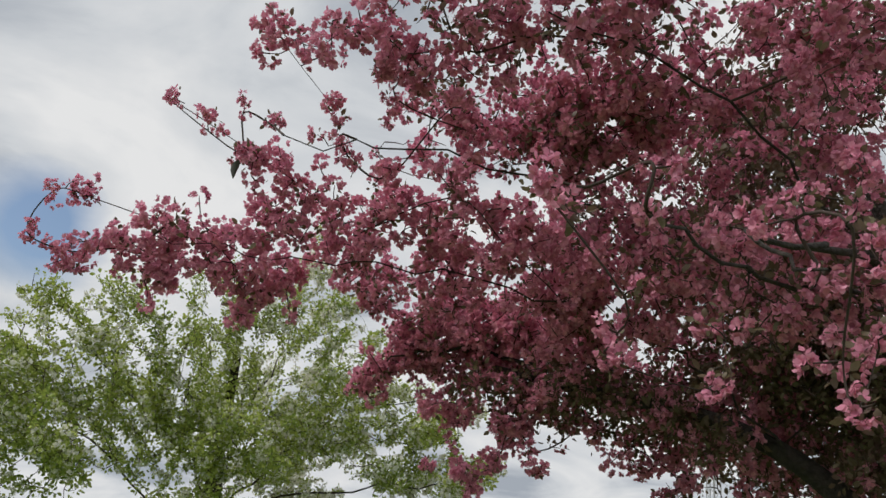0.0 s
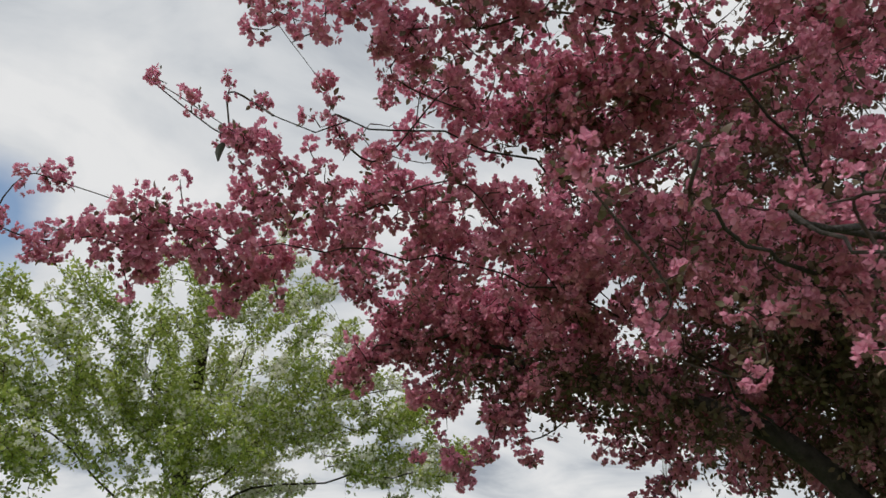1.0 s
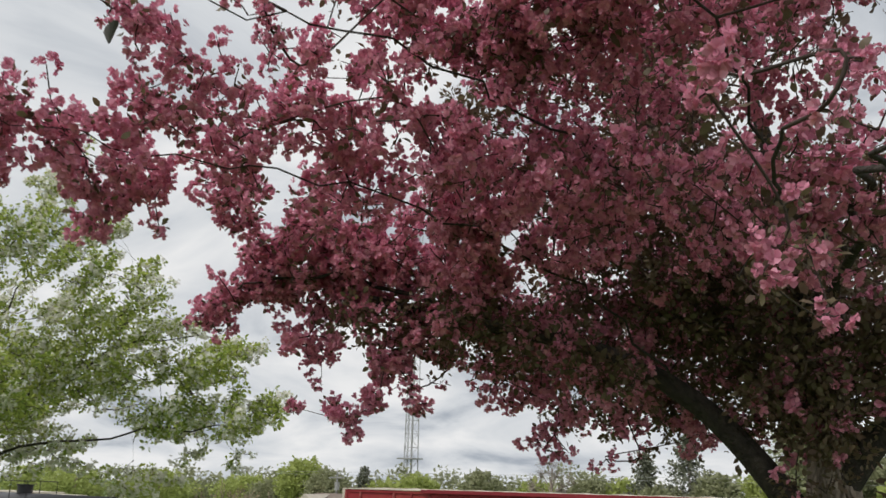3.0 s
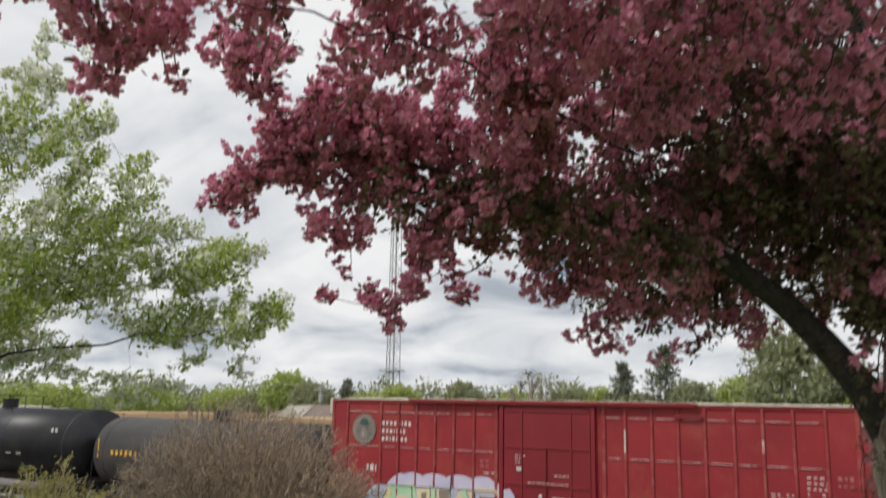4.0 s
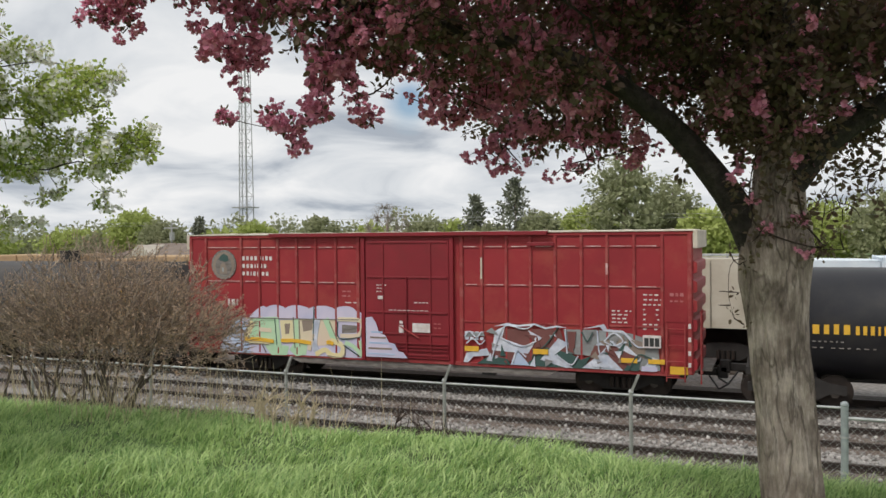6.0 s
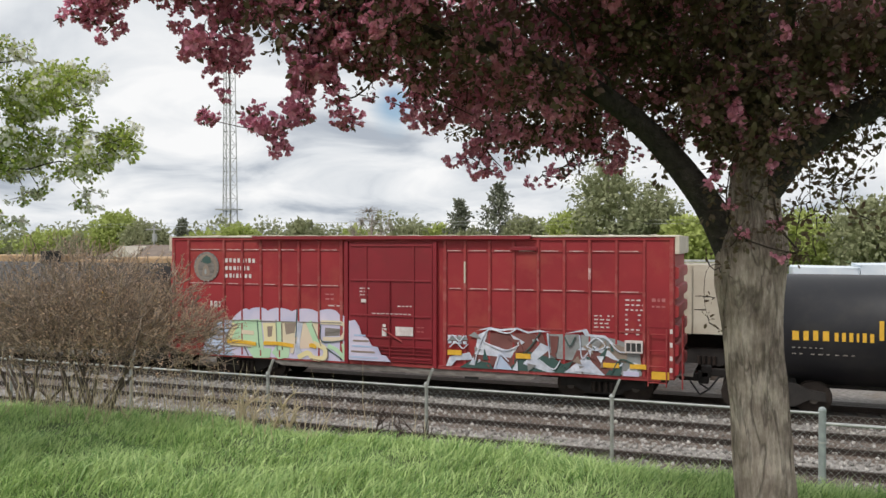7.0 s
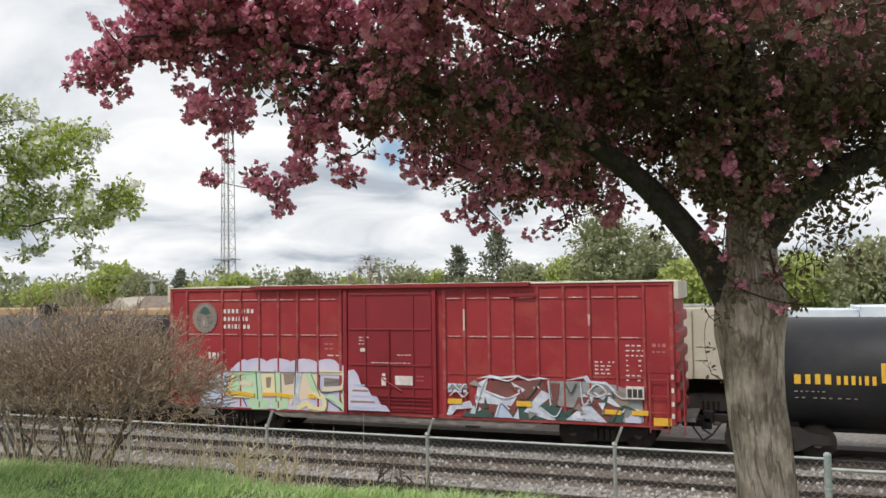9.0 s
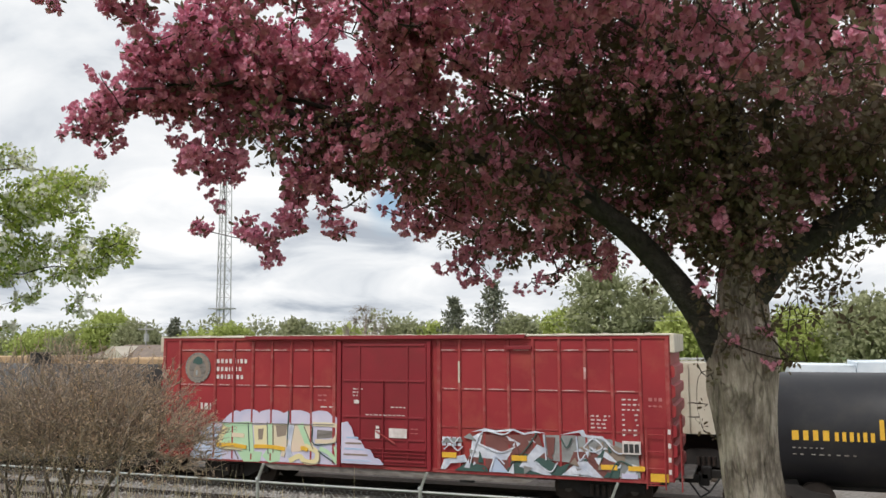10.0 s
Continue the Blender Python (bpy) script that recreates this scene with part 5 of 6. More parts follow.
PINK_BOUGHS.append(([  # inner
    (0.05, 4.46, 4.94, 0.11), (0.23, 4.36, 4.97, 0.13), (0.17, 4.33, 5.17, 0.17), (0.38, 4.42, 5.19, 0.20), (-0.03, 4.37, 5.42, 0.23),
    (0.24, 4.18, 5.41, 0.21), (0.50, 4.29, 5.31, 0.19),
], 0.07, 1.46))
PINK_BOUGHS.append(([  # inner_b
    (-0.26, 4.36, 5.39, 0.19), (-0.34, 4.19, 5.59, 0.21), (-0.10, 4.51, 5.22, 0.15), (0.60, 4.62, 5.14, 0.20), (0.42, 4.65, 4.99, 0.13),
    (0.69, 4.38, 5.29, 0.21),
], 0.07, 1.46))
PINK_BOUGHS.append(([  # behind
    (-0.25, 5.46, 5.95, 0.48), (0.19, 5.43, 6.10, 0.48), (0.59, 5.47, 5.92, 0.48), (0.03, 5.39, 5.48, 0.31), (0.40, 5.41, 5.36, 0.21),
    (0.96, 5.45, 5.81, 0.51),
], 0.2, 1.12))
PINK_BOUGHS.append(([  # behind_b
    (-0.67, 5.30, 6.23, 0.48), (-1.06, 5.00, 6.18, 0.43), (-0.45, 5.32, 5.59, 0.28), (-0.80, 5.12, 5.70, 0.30), (-1.37, 4.58, 6.08, 0.31),
], 0.85, 0.45))
PINK_BOUGHS.append(([  # behind_d
    (-0.33, 4.42, 6.55, 0.31), (0.01, 4.31, 6.81, 0.31), (-0.68, 4.47, 6.00, 0.23), (-0.26, 4.64, 6.18, 0.29),
], 0.2, 1.5))
PINK_BOUGHS.append(([  # behind_e
    (-0.43, 4.06, 6.51, 0.29), (-0.76, 3.88, 6.41, 0.21), (-0.99, 3.68, 6.19, 0.16),
], 0.3, 1.3))
PINK_BOUGHS.append(([  # behind_c
    (-0.69, 5.14, 5.30, 0.34), (-1.08, 5.01, 5.35, 0.35), (-1.40, 4.84, 5.46, 0.15), (-0.33, 5.03, 5.61, 0.33), (-0.60, 5.21, 5.16, 0.24),
    (-1.00, 5.19, 5.16, 0.18),
], 0.3, 1.4))
PINK_BOUGHS.append(([  # shoots
    (0.45, 4.86, 4.89, 0.15), (0.61, 4.84, 4.98, 0.13), (0.71, 4.82, 5.04, 0.11), (0.41, 4.72, 4.67, 0.11), (0.56, 4.86, 4.77, 0.11),
    (0.34, 4.58, 4.49, 0.07),
], 0.0, 1.0))
PINK_BOUGHS.append(([  # shoots_b
    (0.02, 4.37, 4.45, 0.05), (-0.00, 4.37, 4.33, 0.06), (0.02, 4.36, 4.23, 0.04),
], 0.0, 1.0))
PINK_BOUGHS.append(([  # along the low limb
    (-0.46, 4.06, 5.13, 0.12), (-0.64, 3.92, 5.22, 0.13), (-0.84, 3.78, 5.30, 0.13), (-1.04, 3.68, 5.36, 0.12),
], 0.3, 1.2))
PINK_BOUGHS.append(([  # leafy fork
    (0.12, 4.36, 4.57, 0.05), (0.27, 4.36, 4.60, 0.06), (0.33, 4.40, 4.50, 0.05), (0.08, 4.33, 4.70, 0.06), (0.24, 4.33, 4.75, 0.07), (0.13, 4.30, 4.90, 0.10), (0.30, 4.30, 4.95, 0.10), (0.19, 4.27, 5.12, 0.13), (0.02, 4.28, 5.05, 0.10),
], 0.1, 1.5))
WHITE_BOUGHS = []
WHITE_BOUGHS.append(([
    (-6.00, 4.99, 6.66, 0.39), (-5.59, 5.15, 6.79, 0.14), (-6.19, 5.31, 6.15, 0.58), (-5.54, 5.38, 6.47, 0.15), (-6.12, 4.86, 7.20, 0.48),
], 1.35, 1))
WHITE_BOUGHS.append(([
    (-5.42, 5.56, 5.96, 0.25), (-5.17, 5.70, 5.97, 0.20), (-4.91, 6.01, 5.87, 0.21), (-4.78, 6.16, 5.81, 0.10), (-5.23, 5.87, 5.65, 0.22),
], 1.35, 1))
WHITE_BOUGHS.append(([
    (-4.42, 6.18, 5.33, 0.12), (-4.68, 6.09, 5.11, 0.17), (-5.07, 5.97, 5.22, 0.29), (-4.72, 6.07, 4.92, 0.12), (-5.37, 5.81, 5.03, 0.30),
], 1.35, 1))
WHITE_BOUGHS.append(([
    (-5.85, 5.62, 5.48, 0.57), (-6.37, 5.23, 5.44, 0.58), (-5.60, 5.70, 4.85, 0.35), (-5.50, 5.51, 4.57, 0.15), (-5.95, 5.21, 4.90, 0.28),
    (-6.78, 4.89, 5.62, 0.76), (-6.36, 4.94, 4.95, 0.47), (-6.71, 4.72, 4.86, 0.64),
], 1.35, 1))
WHITE_BOUGHS.append(([
    (-5.91, 3.93, 6.58, 0.39), (-5.66, 4.50, 6.48, 0.36), (-5.23, 4.75, 6.63, 0.14), (-4.97, 5.10, 6.30, 0.13), (-6.10, 4.34, 5.91, 0.58),
    (-5.31, 5.08, 5.96, 0.46),
], 0.28, 1.5))
WHITE_BOUGHS.append(([
    (-5.91, 4.84, 5.33, 0.69), (-5.00, 5.44, 5.56, 0.40), (-6.41, 4.29, 5.39, 0.60), (-4.93, 5.43, 5.13, 0.35), (-4.42, 5.73, 5.10, 0.22),
    (-4.19, 5.81, 5.33, 0.10),
], 0.28, 1.8))
WHITE_BOUGHS.append(([
    (-5.84, 2.94, 5.93, 0.31), (-5.72, 3.62, 6.08, 0.27), (-6.00, 2.47, 6.15, 0.27), (-5.84, 3.11, 6.27, 0.34), (-5.61, 4.07, 6.35, 0.32),
    (-5.33, 4.70, 6.28, 0.27), (-5.85, 2.64, 5.63, 0.57), (-5.80, 3.57, 5.70, 0.64),
], 0.2, 2.0))
WHITE_BOUGHS.append(([
    (-6.19, 2.59, 5.41, 0.48), (-6.01, 3.36, 5.33, 0.59), (-5.72, 3.99, 4.97, 0.48), (-5.68, 2.75, 5.00, 0.60), (-5.43, 4.13, 5.27, 0.52),
    (-5.15, 5.05, 5.64, 0.32), (-5.99, 1.90, 5.37, 0.78), (-6.13, 1.67, 5.98, 0.42), (-4.59, 5.57, 5.52, 0.31), (-4.20, 5.80, 5.22, 0.16),
], 0.2, 2.2))


def build_tree(name, label, category, seed, base, trunk, limbs, boughs, flower, leaf, density, power, flower_share, sizes, bark, twig_thick, gappy=False):
    """Trunk and limbs as tubes; each bough is one rigid piece of twigs with its flowers and leaves."""
    rng = np.random.default_rng(seed)
    tree = thing(name, *base, label, category)
    o = np.array(base)
    rel = lambda path: [(np.array(p) - o, r) for p, r in path]
    line = bend([p for p, _ in trunk], 12)
    girth = np.interp(np.linspace(0, len(trunk) - 1, len(line)), np.arange(len(trunk)), [r for _, r in trunk])
    v, f = tube_arrays([rel(list(zip(line, girth)))], 90)
    axis = np.repeat(np.array(line) - o, 90, axis=0)
    out = v - axis
    out /= np.linalg.norm(out, axis=1)[:, None] + 1e-6
    ang = np.arctan2(out[:, 1], out[:, 0])
    for i in range(len(v)):
        cx, cy, z = math.cos(ang[i]), math.sin(ang[i]), v[i][2]
        ridge = noise.noise((cx * 5.5, cy * 5.5, z * 1.6)) * 0.011 + noise.noise((cx * 14, cy * 14, z * 3.2)) * 0.0075 + noise.noise((cx * 1.6, cy * 1.6, z * 3.0 + 4)) * 0.014 + noise.noise((cx * 32, cy * 32, z * 9)) * 0.004
        v[i] += out[i] * ridge
    me = smooth(fast_mesh("trunk", v, f))
    part("trunk", me, bark, tree)
    stems = []
    for path in limbs:
        pts = bend([p for p, _ in path], 5)
        rr = np.interp(np.linspace(0, 1, len(pts)), np.linspace(0, 1, len(path)), [r for _, r in path])
        if path[0][1] < 0.04:
            pts = [p + (rng.normal(0, 0.022, 3) if 0 < i < len(pts) - 1 else 0) for i, p in enumerate(pts)]
            rr = rr * 0.6
        stems.append(list(zip(pts, rr)))
        v, f = tube_arrays([rel(stems[-1])], 10)
        # only the main stem keeps plain bark; other limbs carry painted crown shade
        part("limb", smooth(fast_mesh("limb", v, f)), bark if path[0][1] > 0.1 else SHADED_BARK, tree)
    wood = np.array([p for s in stems for p, _ in s])
    petals = [blossom_cluster(rng, sizes["flowers"], sizes["radius"], sizes["petal"], 5, sizes["rows"]) for _ in range(6)]
    leaves = [leaf_cluster(rng, sizes["leaves"], sizes["radius"] * 1.05, sizes["leaf"]) for _ in range(6)]
    big = [leaf_cluster(rng, 11, sizes["radius"] * 1.9, sizes["leaf"] * 1.02) for _ in range(6)]
    made = []
    for blobs, share, dense in boughs:
        if gappy:
            pts = branchlets(rng, blobs, trunk[3][0], density * dense, power)
            girths = np.ones(len(pts))
        else:
            pts, girths = fill_blobs(rng, blobs, density * dense, power)
        if gappy and dense <= 1:
            pts = pts[[noise.noise((p[0] * 1.3, p[1] * 1.3, p[2] * 4.5)) > -0.2 for p in pts]]
            girths = np.ones(len(pts))
        centre = np.array([b[:3] for b in blobs]).mean(0)
        j = int(np.sqrt(((wood - centre) ** 2).sum(1)).argmin())
        root = wood[j]
        left, spine = [np.array(b[:3]) for b in blobs], [root]
        while left:
            k = int(np.argmin([np.linalg.norm(p - spine[-1]) for p in left]))
            spine.append(left.pop(k))
        sp = bend(spine, 4) if len(spine) > 1 else [root, centre]
        rr = np.linspace(0.0046, 0.001, len(sp)) * (0.45 if share == 0 or gappy else 1.0)
        path = list(zip([p - root for p in sp], rr))
        twigs = grow_twigs(rng, [path], pts - root, twig_thick)
        v, f = tube_arrays([path], 6)
        v2, f2 = tube_arrays(twigs, 4)
        bough = part("bough", fast_mesh("bough", np.concatenate([v, v2]), np.concatenate([f, f2 + len(v)])), TWIG, tree)
        bough.location = Vector(root - o)
        away = (pts - np.array([0.0, 0.0, 0.25]) - centre)
        away /= np.linalg.norm(away, axis=1)[:, None] + 1e-6
        bloom = np.array([1.0 + 1.3 * noise.noise(tuple(p * 7.0)) for p in pts]) if gappy else 1.0
        pick = rng.random(len(pts)) < flower_share * share * bloom
        if pick.any():
            v, f = scatter(petals, (pts - root)[pick], turn_matrices(rng, int(pick.sum()), away[pick]), rng.uniform(0.75, 1.2, int(pick.sum())) * girths[pick], rng)
            part("blossoms", fast_mesh("blossoms", v, f), flower, bough, sizes["flower_label"], "stuff")
        keep = rng.random(len(pts)) < sizes["leaf_share"] * (max(0.75, 1.0 + 1.6 * (1.0 - share)) if share > 0 else 1.5)
        if keep.any():
            v, f = scatter(big if 0 < share < 0.45 and not gappy else leaves, (pts - root)[keep], turn_matrices(rng, int(keep.sum())), rng.uniform(0.75, 1.25, int(keep.sum())) * girths[keep], rng)
            part("leaves", fast_mesh("leaves", v, f), leaf, bough, sizes["leaf_label"], "stuff")
        made.append((bough, Vector(root - o)))
    return tree, made


pink_trunk = [((0.30, 4.5, 2.75), 0.165), ((0.29, 4.5, 3.1), 0.128), ((0.27, 4.5, 3.5), 0.117), ((0.24, 4.5, 3.9), 0.108), ((0.215, 4.5, 4.2), 0.112),
              ((0.20, 4.5, 4.38), 0.128), ((0.205, 4.5, 4.50), 0.130), ((0.215, 4.51, 4.60), 0.112), ((0.22, 4.52, 4.68), 0.08)]
pink_limbs = [
    [((0.205, 4.5, 4.45), 0.118), ((0.215, 4.51, 4.6), 0.112), ((0.22, 4.52, 4.75), 0.098), ((0.23, 4.53, 5.0), 0.085), ((0.225, 4.515, 5.15), 0.078)],
    [((0.23, 4.53, 5.05), 0.079), ((0.22, 4.5, 5.3), 0.068), ((0.17, 4.4, 5.8), 0.045), ((0.1, 4.2, 6.3), 0.02)],
    [((0.17, 4.5, 4.44), 0.075), ((0.03, 4.46, 4.72), 0.057), ((-0.23, 4.36, 5.035), 0.046), ((-0.55, 4.15, 5.24), 0.033), ((-1.0, 3.9, 5.35), 0.026), ((-1.4, 3.65, 5.45), 0.016)],
    [((-0.25, 4.35, 5.04), 0.0099), ((-0.5, 4.0, 5.4), 0.0083), ((-0.8, 3.5, 5.62), 0.0066), ((-1.05, 2.9, 5.68), 0.0055), ((-1.3, 2.4, 5.65), 0.0039), ((-1.5, 2.0, 5.66), 0.0022)],
    [((0.22, 4.5, 5.1), 0.0149), ((0.0, 4.1, 5.6), 0.0110), ((-0.3, 3.4, 5.85), 0.0083), ((-0.6, 2.7, 5.95), 0.0060), ((-0.9, 2.2, 5.95), 0.0033)],
    [((0.22, 4.48, 5.3), 0.0132), ((0.25, 3.9, 5.75), 0.0099), ((0.2, 3.2, 6.05), 0.0077), ((0.0, 2.6, 6.2), 0.0044)],
    [((0.24, 4.5, 4.72), 0.065), ((0.42, 4.5, 4.93), 0.052), ((0.70, 4.45, 5.08), 0.044), ((1.1, 4.4, 5.28), 0.036), ((1.6, 4.3, 5.5), 0.02)],
    [((0.24, 4.5, 5.2), 0.0350), ((0.45, 3.8, 5.45), 0.0252), ((0.6, 3.1, 5.45), 0.0168), ((0.7, 2.6, 5.3), 0.0091), ((0.9, 2.45, 5.15), 0.0049)],
    [((0.45, 3.8, 5.45), 0.0140), ((0.4, 3.1, 5.4), 0.0098), ((0.5, 2.5, 5.35), 0.0063)],
    [((-1.0, 3.9, 5.35), 0.02), ((-1.5, 3.6, 5.55), 0.013), ((-1.85, 3.35, 5.5), 0.007)],
]
pink_trunk = [((x - 0.04, y, z), r) for (x, y, z), r in pink_trunk]
pink_limbs = [[((x - 0.04, y, z), r) for (x, y, z), r in limb] for limb in pink_limbs]
pink_tree, pink_boughs = build_tree(
    "crabapple_tree", "crabapple tree in full deep-pink blossom on the bank", "tree", 21, (0.26, 4.5, 2.95), pink_trunk, pink_limbs, PINK_BOUGHS, PETAL, BRONZE_LEAF,
    16.0, 2.0, 0.92, dict(flowers=10, radius=0.034, petal=0.0163, rows=2, leaves=7, leaf=0.031, leaf_share=0.36, flower_label="clusters of deep-pink double blossom",
                         leaf_label="bronze-green young leaves"), BARK, 0.0035)



def build_curled_leaf():
    """A withered leaf rolled to a cone, hanging in the crown."""
    bm = B()
    bmesh.ops.create_cone(bm, cap_ends=False, segments=9, radius1=0.005, radius2=0.026, depth=0.05)
    for v in bm.verts:
        v.co.x *= 1.0 + 0.4 * noise.noise(v.co * 40)
        v.co.y *= 0.55
        v.co.z += 0.02 * v.co.x / 0.04
    part("withered_leaf", bm, material("withered_leaf", (0.10, 0.10, 0.085), (0.05, 0.05, 0.045), 0.7, scale=30), pink_tree, "withered grey-green rolled leaf").location = Vector((-1.22, 2.15, 5.88)) - pink_tree.location


build_curled_leaf()
white_base = (-6.9, 4.6, 3.0)
white_trunk = [((-6.9, 4.6, 2.8), 0.15), ((-6.9, 4.6, 3.4), 0.12), ((-6.85, 4.55, 4.0), 0.11), ((-6.7, 4.5, 4.6), 0.09), ((-6.5, 4.4, 5.4), 0.06), ((-6.2, 4.3, 6.2), 0.03)]
white_limbs = [
    [((-6.85, 4.55, 4.2), 0.0240), ((-6.3, 4.9, 4.85), 0.0198), ((-5.6, 5.4, 5.05), 0.0144), ((-5.0, 5.8, 5.1), 0.0102), ((-4.5, 6.0, 5.2), 0.0048)],
    [((-6.7, 4.5, 4.6), 0.0216), ((-6.1, 4.9, 5.3), 0.0162), ((-5.5, 5.4, 5.8), 0.0108), ((-4.9, 5.85, 5.9), 0.0054)],
    [((-6.85, 4.5, 4.2), 0.0216), ((-6.4, 3.6, 4.9), 0.0162), ((-6.0, 2.8, 5.4), 0.0108), ((-5.8, 2.3, 5.9), 0.0048)],
    [((-6.7, 4.45, 4.7), 0.0180), ((-6.1, 3.9, 5.5), 0.0126), ((-5.7, 3.6, 6.1), 0.0072)],
    [((-6.5, 4.4, 5.4), 0.0162), ((-6.1, 4.7, 6.2), 0.0108), ((-6.0, 4.8, 7.0), 0.0048)],
]
white_tree, white_boughs = build_tree(
    "apple_tree", "spreading apple tree with pale green leaves and white blossom", "tree", 33, white_base, white_trunk, white_limbs, WHITE_BOUGHS, WHITE_PETAL, GREEN_LEAF,
    7.0, 1.9, 0.85, dict(flowers=8, radius=0.042, petal=0.0185, rows=1, leaves=9, leaf=0.037, leaf_share=1.0, flower_label="small white blossom",
                          leaf_label="fresh pale green leaves"), SHADED_BARK, 0.0042, True)


# ---- shrubs ----
def branch_out(rng, start, way, length, radius, level, out, spread):
    """Forking twigs that climb and fan out."""
    pts, p, d = [(start, radius)], np.array(start, float), np.array(way, float)
    for i in range(3):
        d = d + rng.normal(0, 0.16, 3) + np.array((0, 0, 0.05))
        d /= np.linalg.norm(d)
        p = p + d * length / 3
        pts.append((p.copy(), radius * (1 - 0.18 * (i + 1))))
    out.append(pts)
    if level:
        for k in range(rng.integers(3, 5)):
            q, _ = pts[rng.integers(1, 4)]
            w = d + rng.normal(0, spread, 3)
            branch_out(rng, q, w / np.linalg.norm(w), length * rng.uniform(0.55, 0.85), radius * 0.6, level - 1, out, spread)


def build_shrub(name, label, seed, stems, twig_mat, bud_mat, bud_label, bud_share, bud_size, levels, spread, length):
    rng = np.random.default_rng(seed)
    x, y = stems[0][0], stems[0][1]
    shrub = thing(name, x, y, ground_height(x, y), label, "shrub")
    o = np.array(shrub.location)
    tips = []
    for sx, sy, lean_x, lean_y in stems:
        out = []
        g = ground_height(sx, sy) - 0.05
        w = np.array((lean_x, lean_y, 1.0))
        branch_out(rng, (sx, sy, g), w / np.linalg.norm(w), length, 0.028, levels, out, spread)
        v, f = tube_arrays([[(p - o, r) for p, r in path] for path in out], 3)
        part("stem", fast_mesh("stem", v, f), twig_mat, shrub)
        tips += [p for path in out[4:] for p, _ in path[1:]]
    tips = np.array(tips)
    tips = tips[rng.random(len(tips)) < bud_share] - o
    tips = tips[tips[:, 2] > rng.uniform(0.3, 1.1, len(tips))]
    bud = [leaf_cluster(rng, 2, bud_size * 0.6, bud_size * 1.15) for _ in range(4)]
    v, f = scatter(bud, tips, turn_matrices(rng, len(tips)), rng.uniform(0.6, 1.3, len(tips)), rng)
    part("bud_foliage", fast_mesh("buds", v, f), bud_mat, shrub, bud_label, "stuff")
    return shrub


def build_bush():
    """Leafless rounded bush: a few stems that fork into a dome of fine twigs."""
    rng = np.random.default_rng(5)
    bush = thing("bare_shrub", -8.0, 8.9, ground_height(-8.0, 8.9), "wide leafless brown shrub with reddish buds before the fence", "shrub")
    o = np.array(bush.location)
    stems = []
    for bx, spread, n in ((-8.5, 1.25, 7), (-7.55, 1.35, 9), (-9.3, 0.6, 3), (-7.1, 1.0, 4)):
        for k in range(n):
            a = (k + 0.5) / n * 2 - 1
            g = ground_height(bx, 8.9) - 0.05
            p0 = np.array((bx + 0.09 * a, 8.9 + rng.uniform(-0.12, 0.12), g))
            lean = np.array((a * spread * (1.15 if bx > -8 and a > 0 else 0.8), rng.uniform(-0.6, 0.6), 1.75 - 0.55 * a * a + rng.uniform(-0.2, 0.1)))
            line = bend([p0, p0 + lean * np.array((0.2, 0.25, 0.32)) + rng.normal(0, 0.03, 3), p0 + lean * np.array((0.55, 0.6, 0.65)) + rng.normal(0, 0.05, 3), p0 + lean], 4)
            stems.append([(p - o, r) for p, r in zip(line, np.linspace(0.026, 0.007, len(line)))])
    for path in stems:
        v, f = tube_arrays([path], 6)
        part("stem", smooth(fast_mesh("stem", v, f)), SHRUB_STEM, bush)
    n = 4600
    d = rng.normal(size=(n, 3))
    d /= np.linalg.norm(d, axis=1)[:, None]
    d[:, 2] = np.where(d[:, 2] < -0.15, -d[:, 2] * 0.7, d[:, 2])
    reach = rng.uniform(0, 1, n) ** 0.42
    ragged = np.array([1 + 0.16 * noise.noise(tuple(q * 2.3)) for q in d])
    size = np.where(d[:, 0] > 0, 1.85, 2.05)
    pts = np.stack([-7.45 + d[:, 0] * size * reach * ragged, 8.9 + d[:, 1] * 1.1 * reach * ragged, 3.2 + d[:, 2] * 1.3 * reach * ragged], 1)
    pts = pts[(pts[:, 2] > 2.6 + 0.12 * np.sin(pts[:, 0] * 5)) & ((pts[:, 0] > -8.7) | (rng.random(n) < 0.55))]
    paths = grow_twigs(rng, stems, pts - o, 0.007)
    tips = []
    for path in paths[:]:
        p, w = path[-1][0], path[-1][0] - path[0][0]
        out = p + o - np.array((-7.8, 8.9, 2.3))
        for _ in range(2):
            way = w / (np.linalg.norm(w) + 1e-6) + 1.2 * out / np.linalg.norm(out) + rng.normal(0, 0.35, 3) + np.array((0, 0, 0.3))
            way /= np.linalg.norm(way)
            q = p + way * rng.uniform(0.08, 0.2)
            paths.append([(p, 0.0046), ((p + q) / 2 + rng.normal(0, 0.006, 3), 0.0038), (q, 0.0026)])
            tips += [q, (p + q) / 2]
    v, f = tube_arrays(paths, 3)
    part("twig_crown", fast_mesh("twig_crown", v, f), SHRUB_TWIG, bush, kind="stuff")
    tips = np.array(tips)
    tips = tips[rng.random(len(tips)) < np.clip(0.45 + 0.4 * (tips[:, 0] + o[0] + 7.4), 0.3, 0.95)]
    bud = [leaf_cluster(rng, 3, 0.018, 0.019) for _ in range(4)]
    v, f = scatter(bud, tips, turn_matrices(rng, len(tips)), rng.uniform(0.6, 1.3, len(tips)), rng)
    part("bud_foliage", fast_mesh("buds", v, f), SHRUB_BUD, bush, "small reddish-tan buds", "stuff")


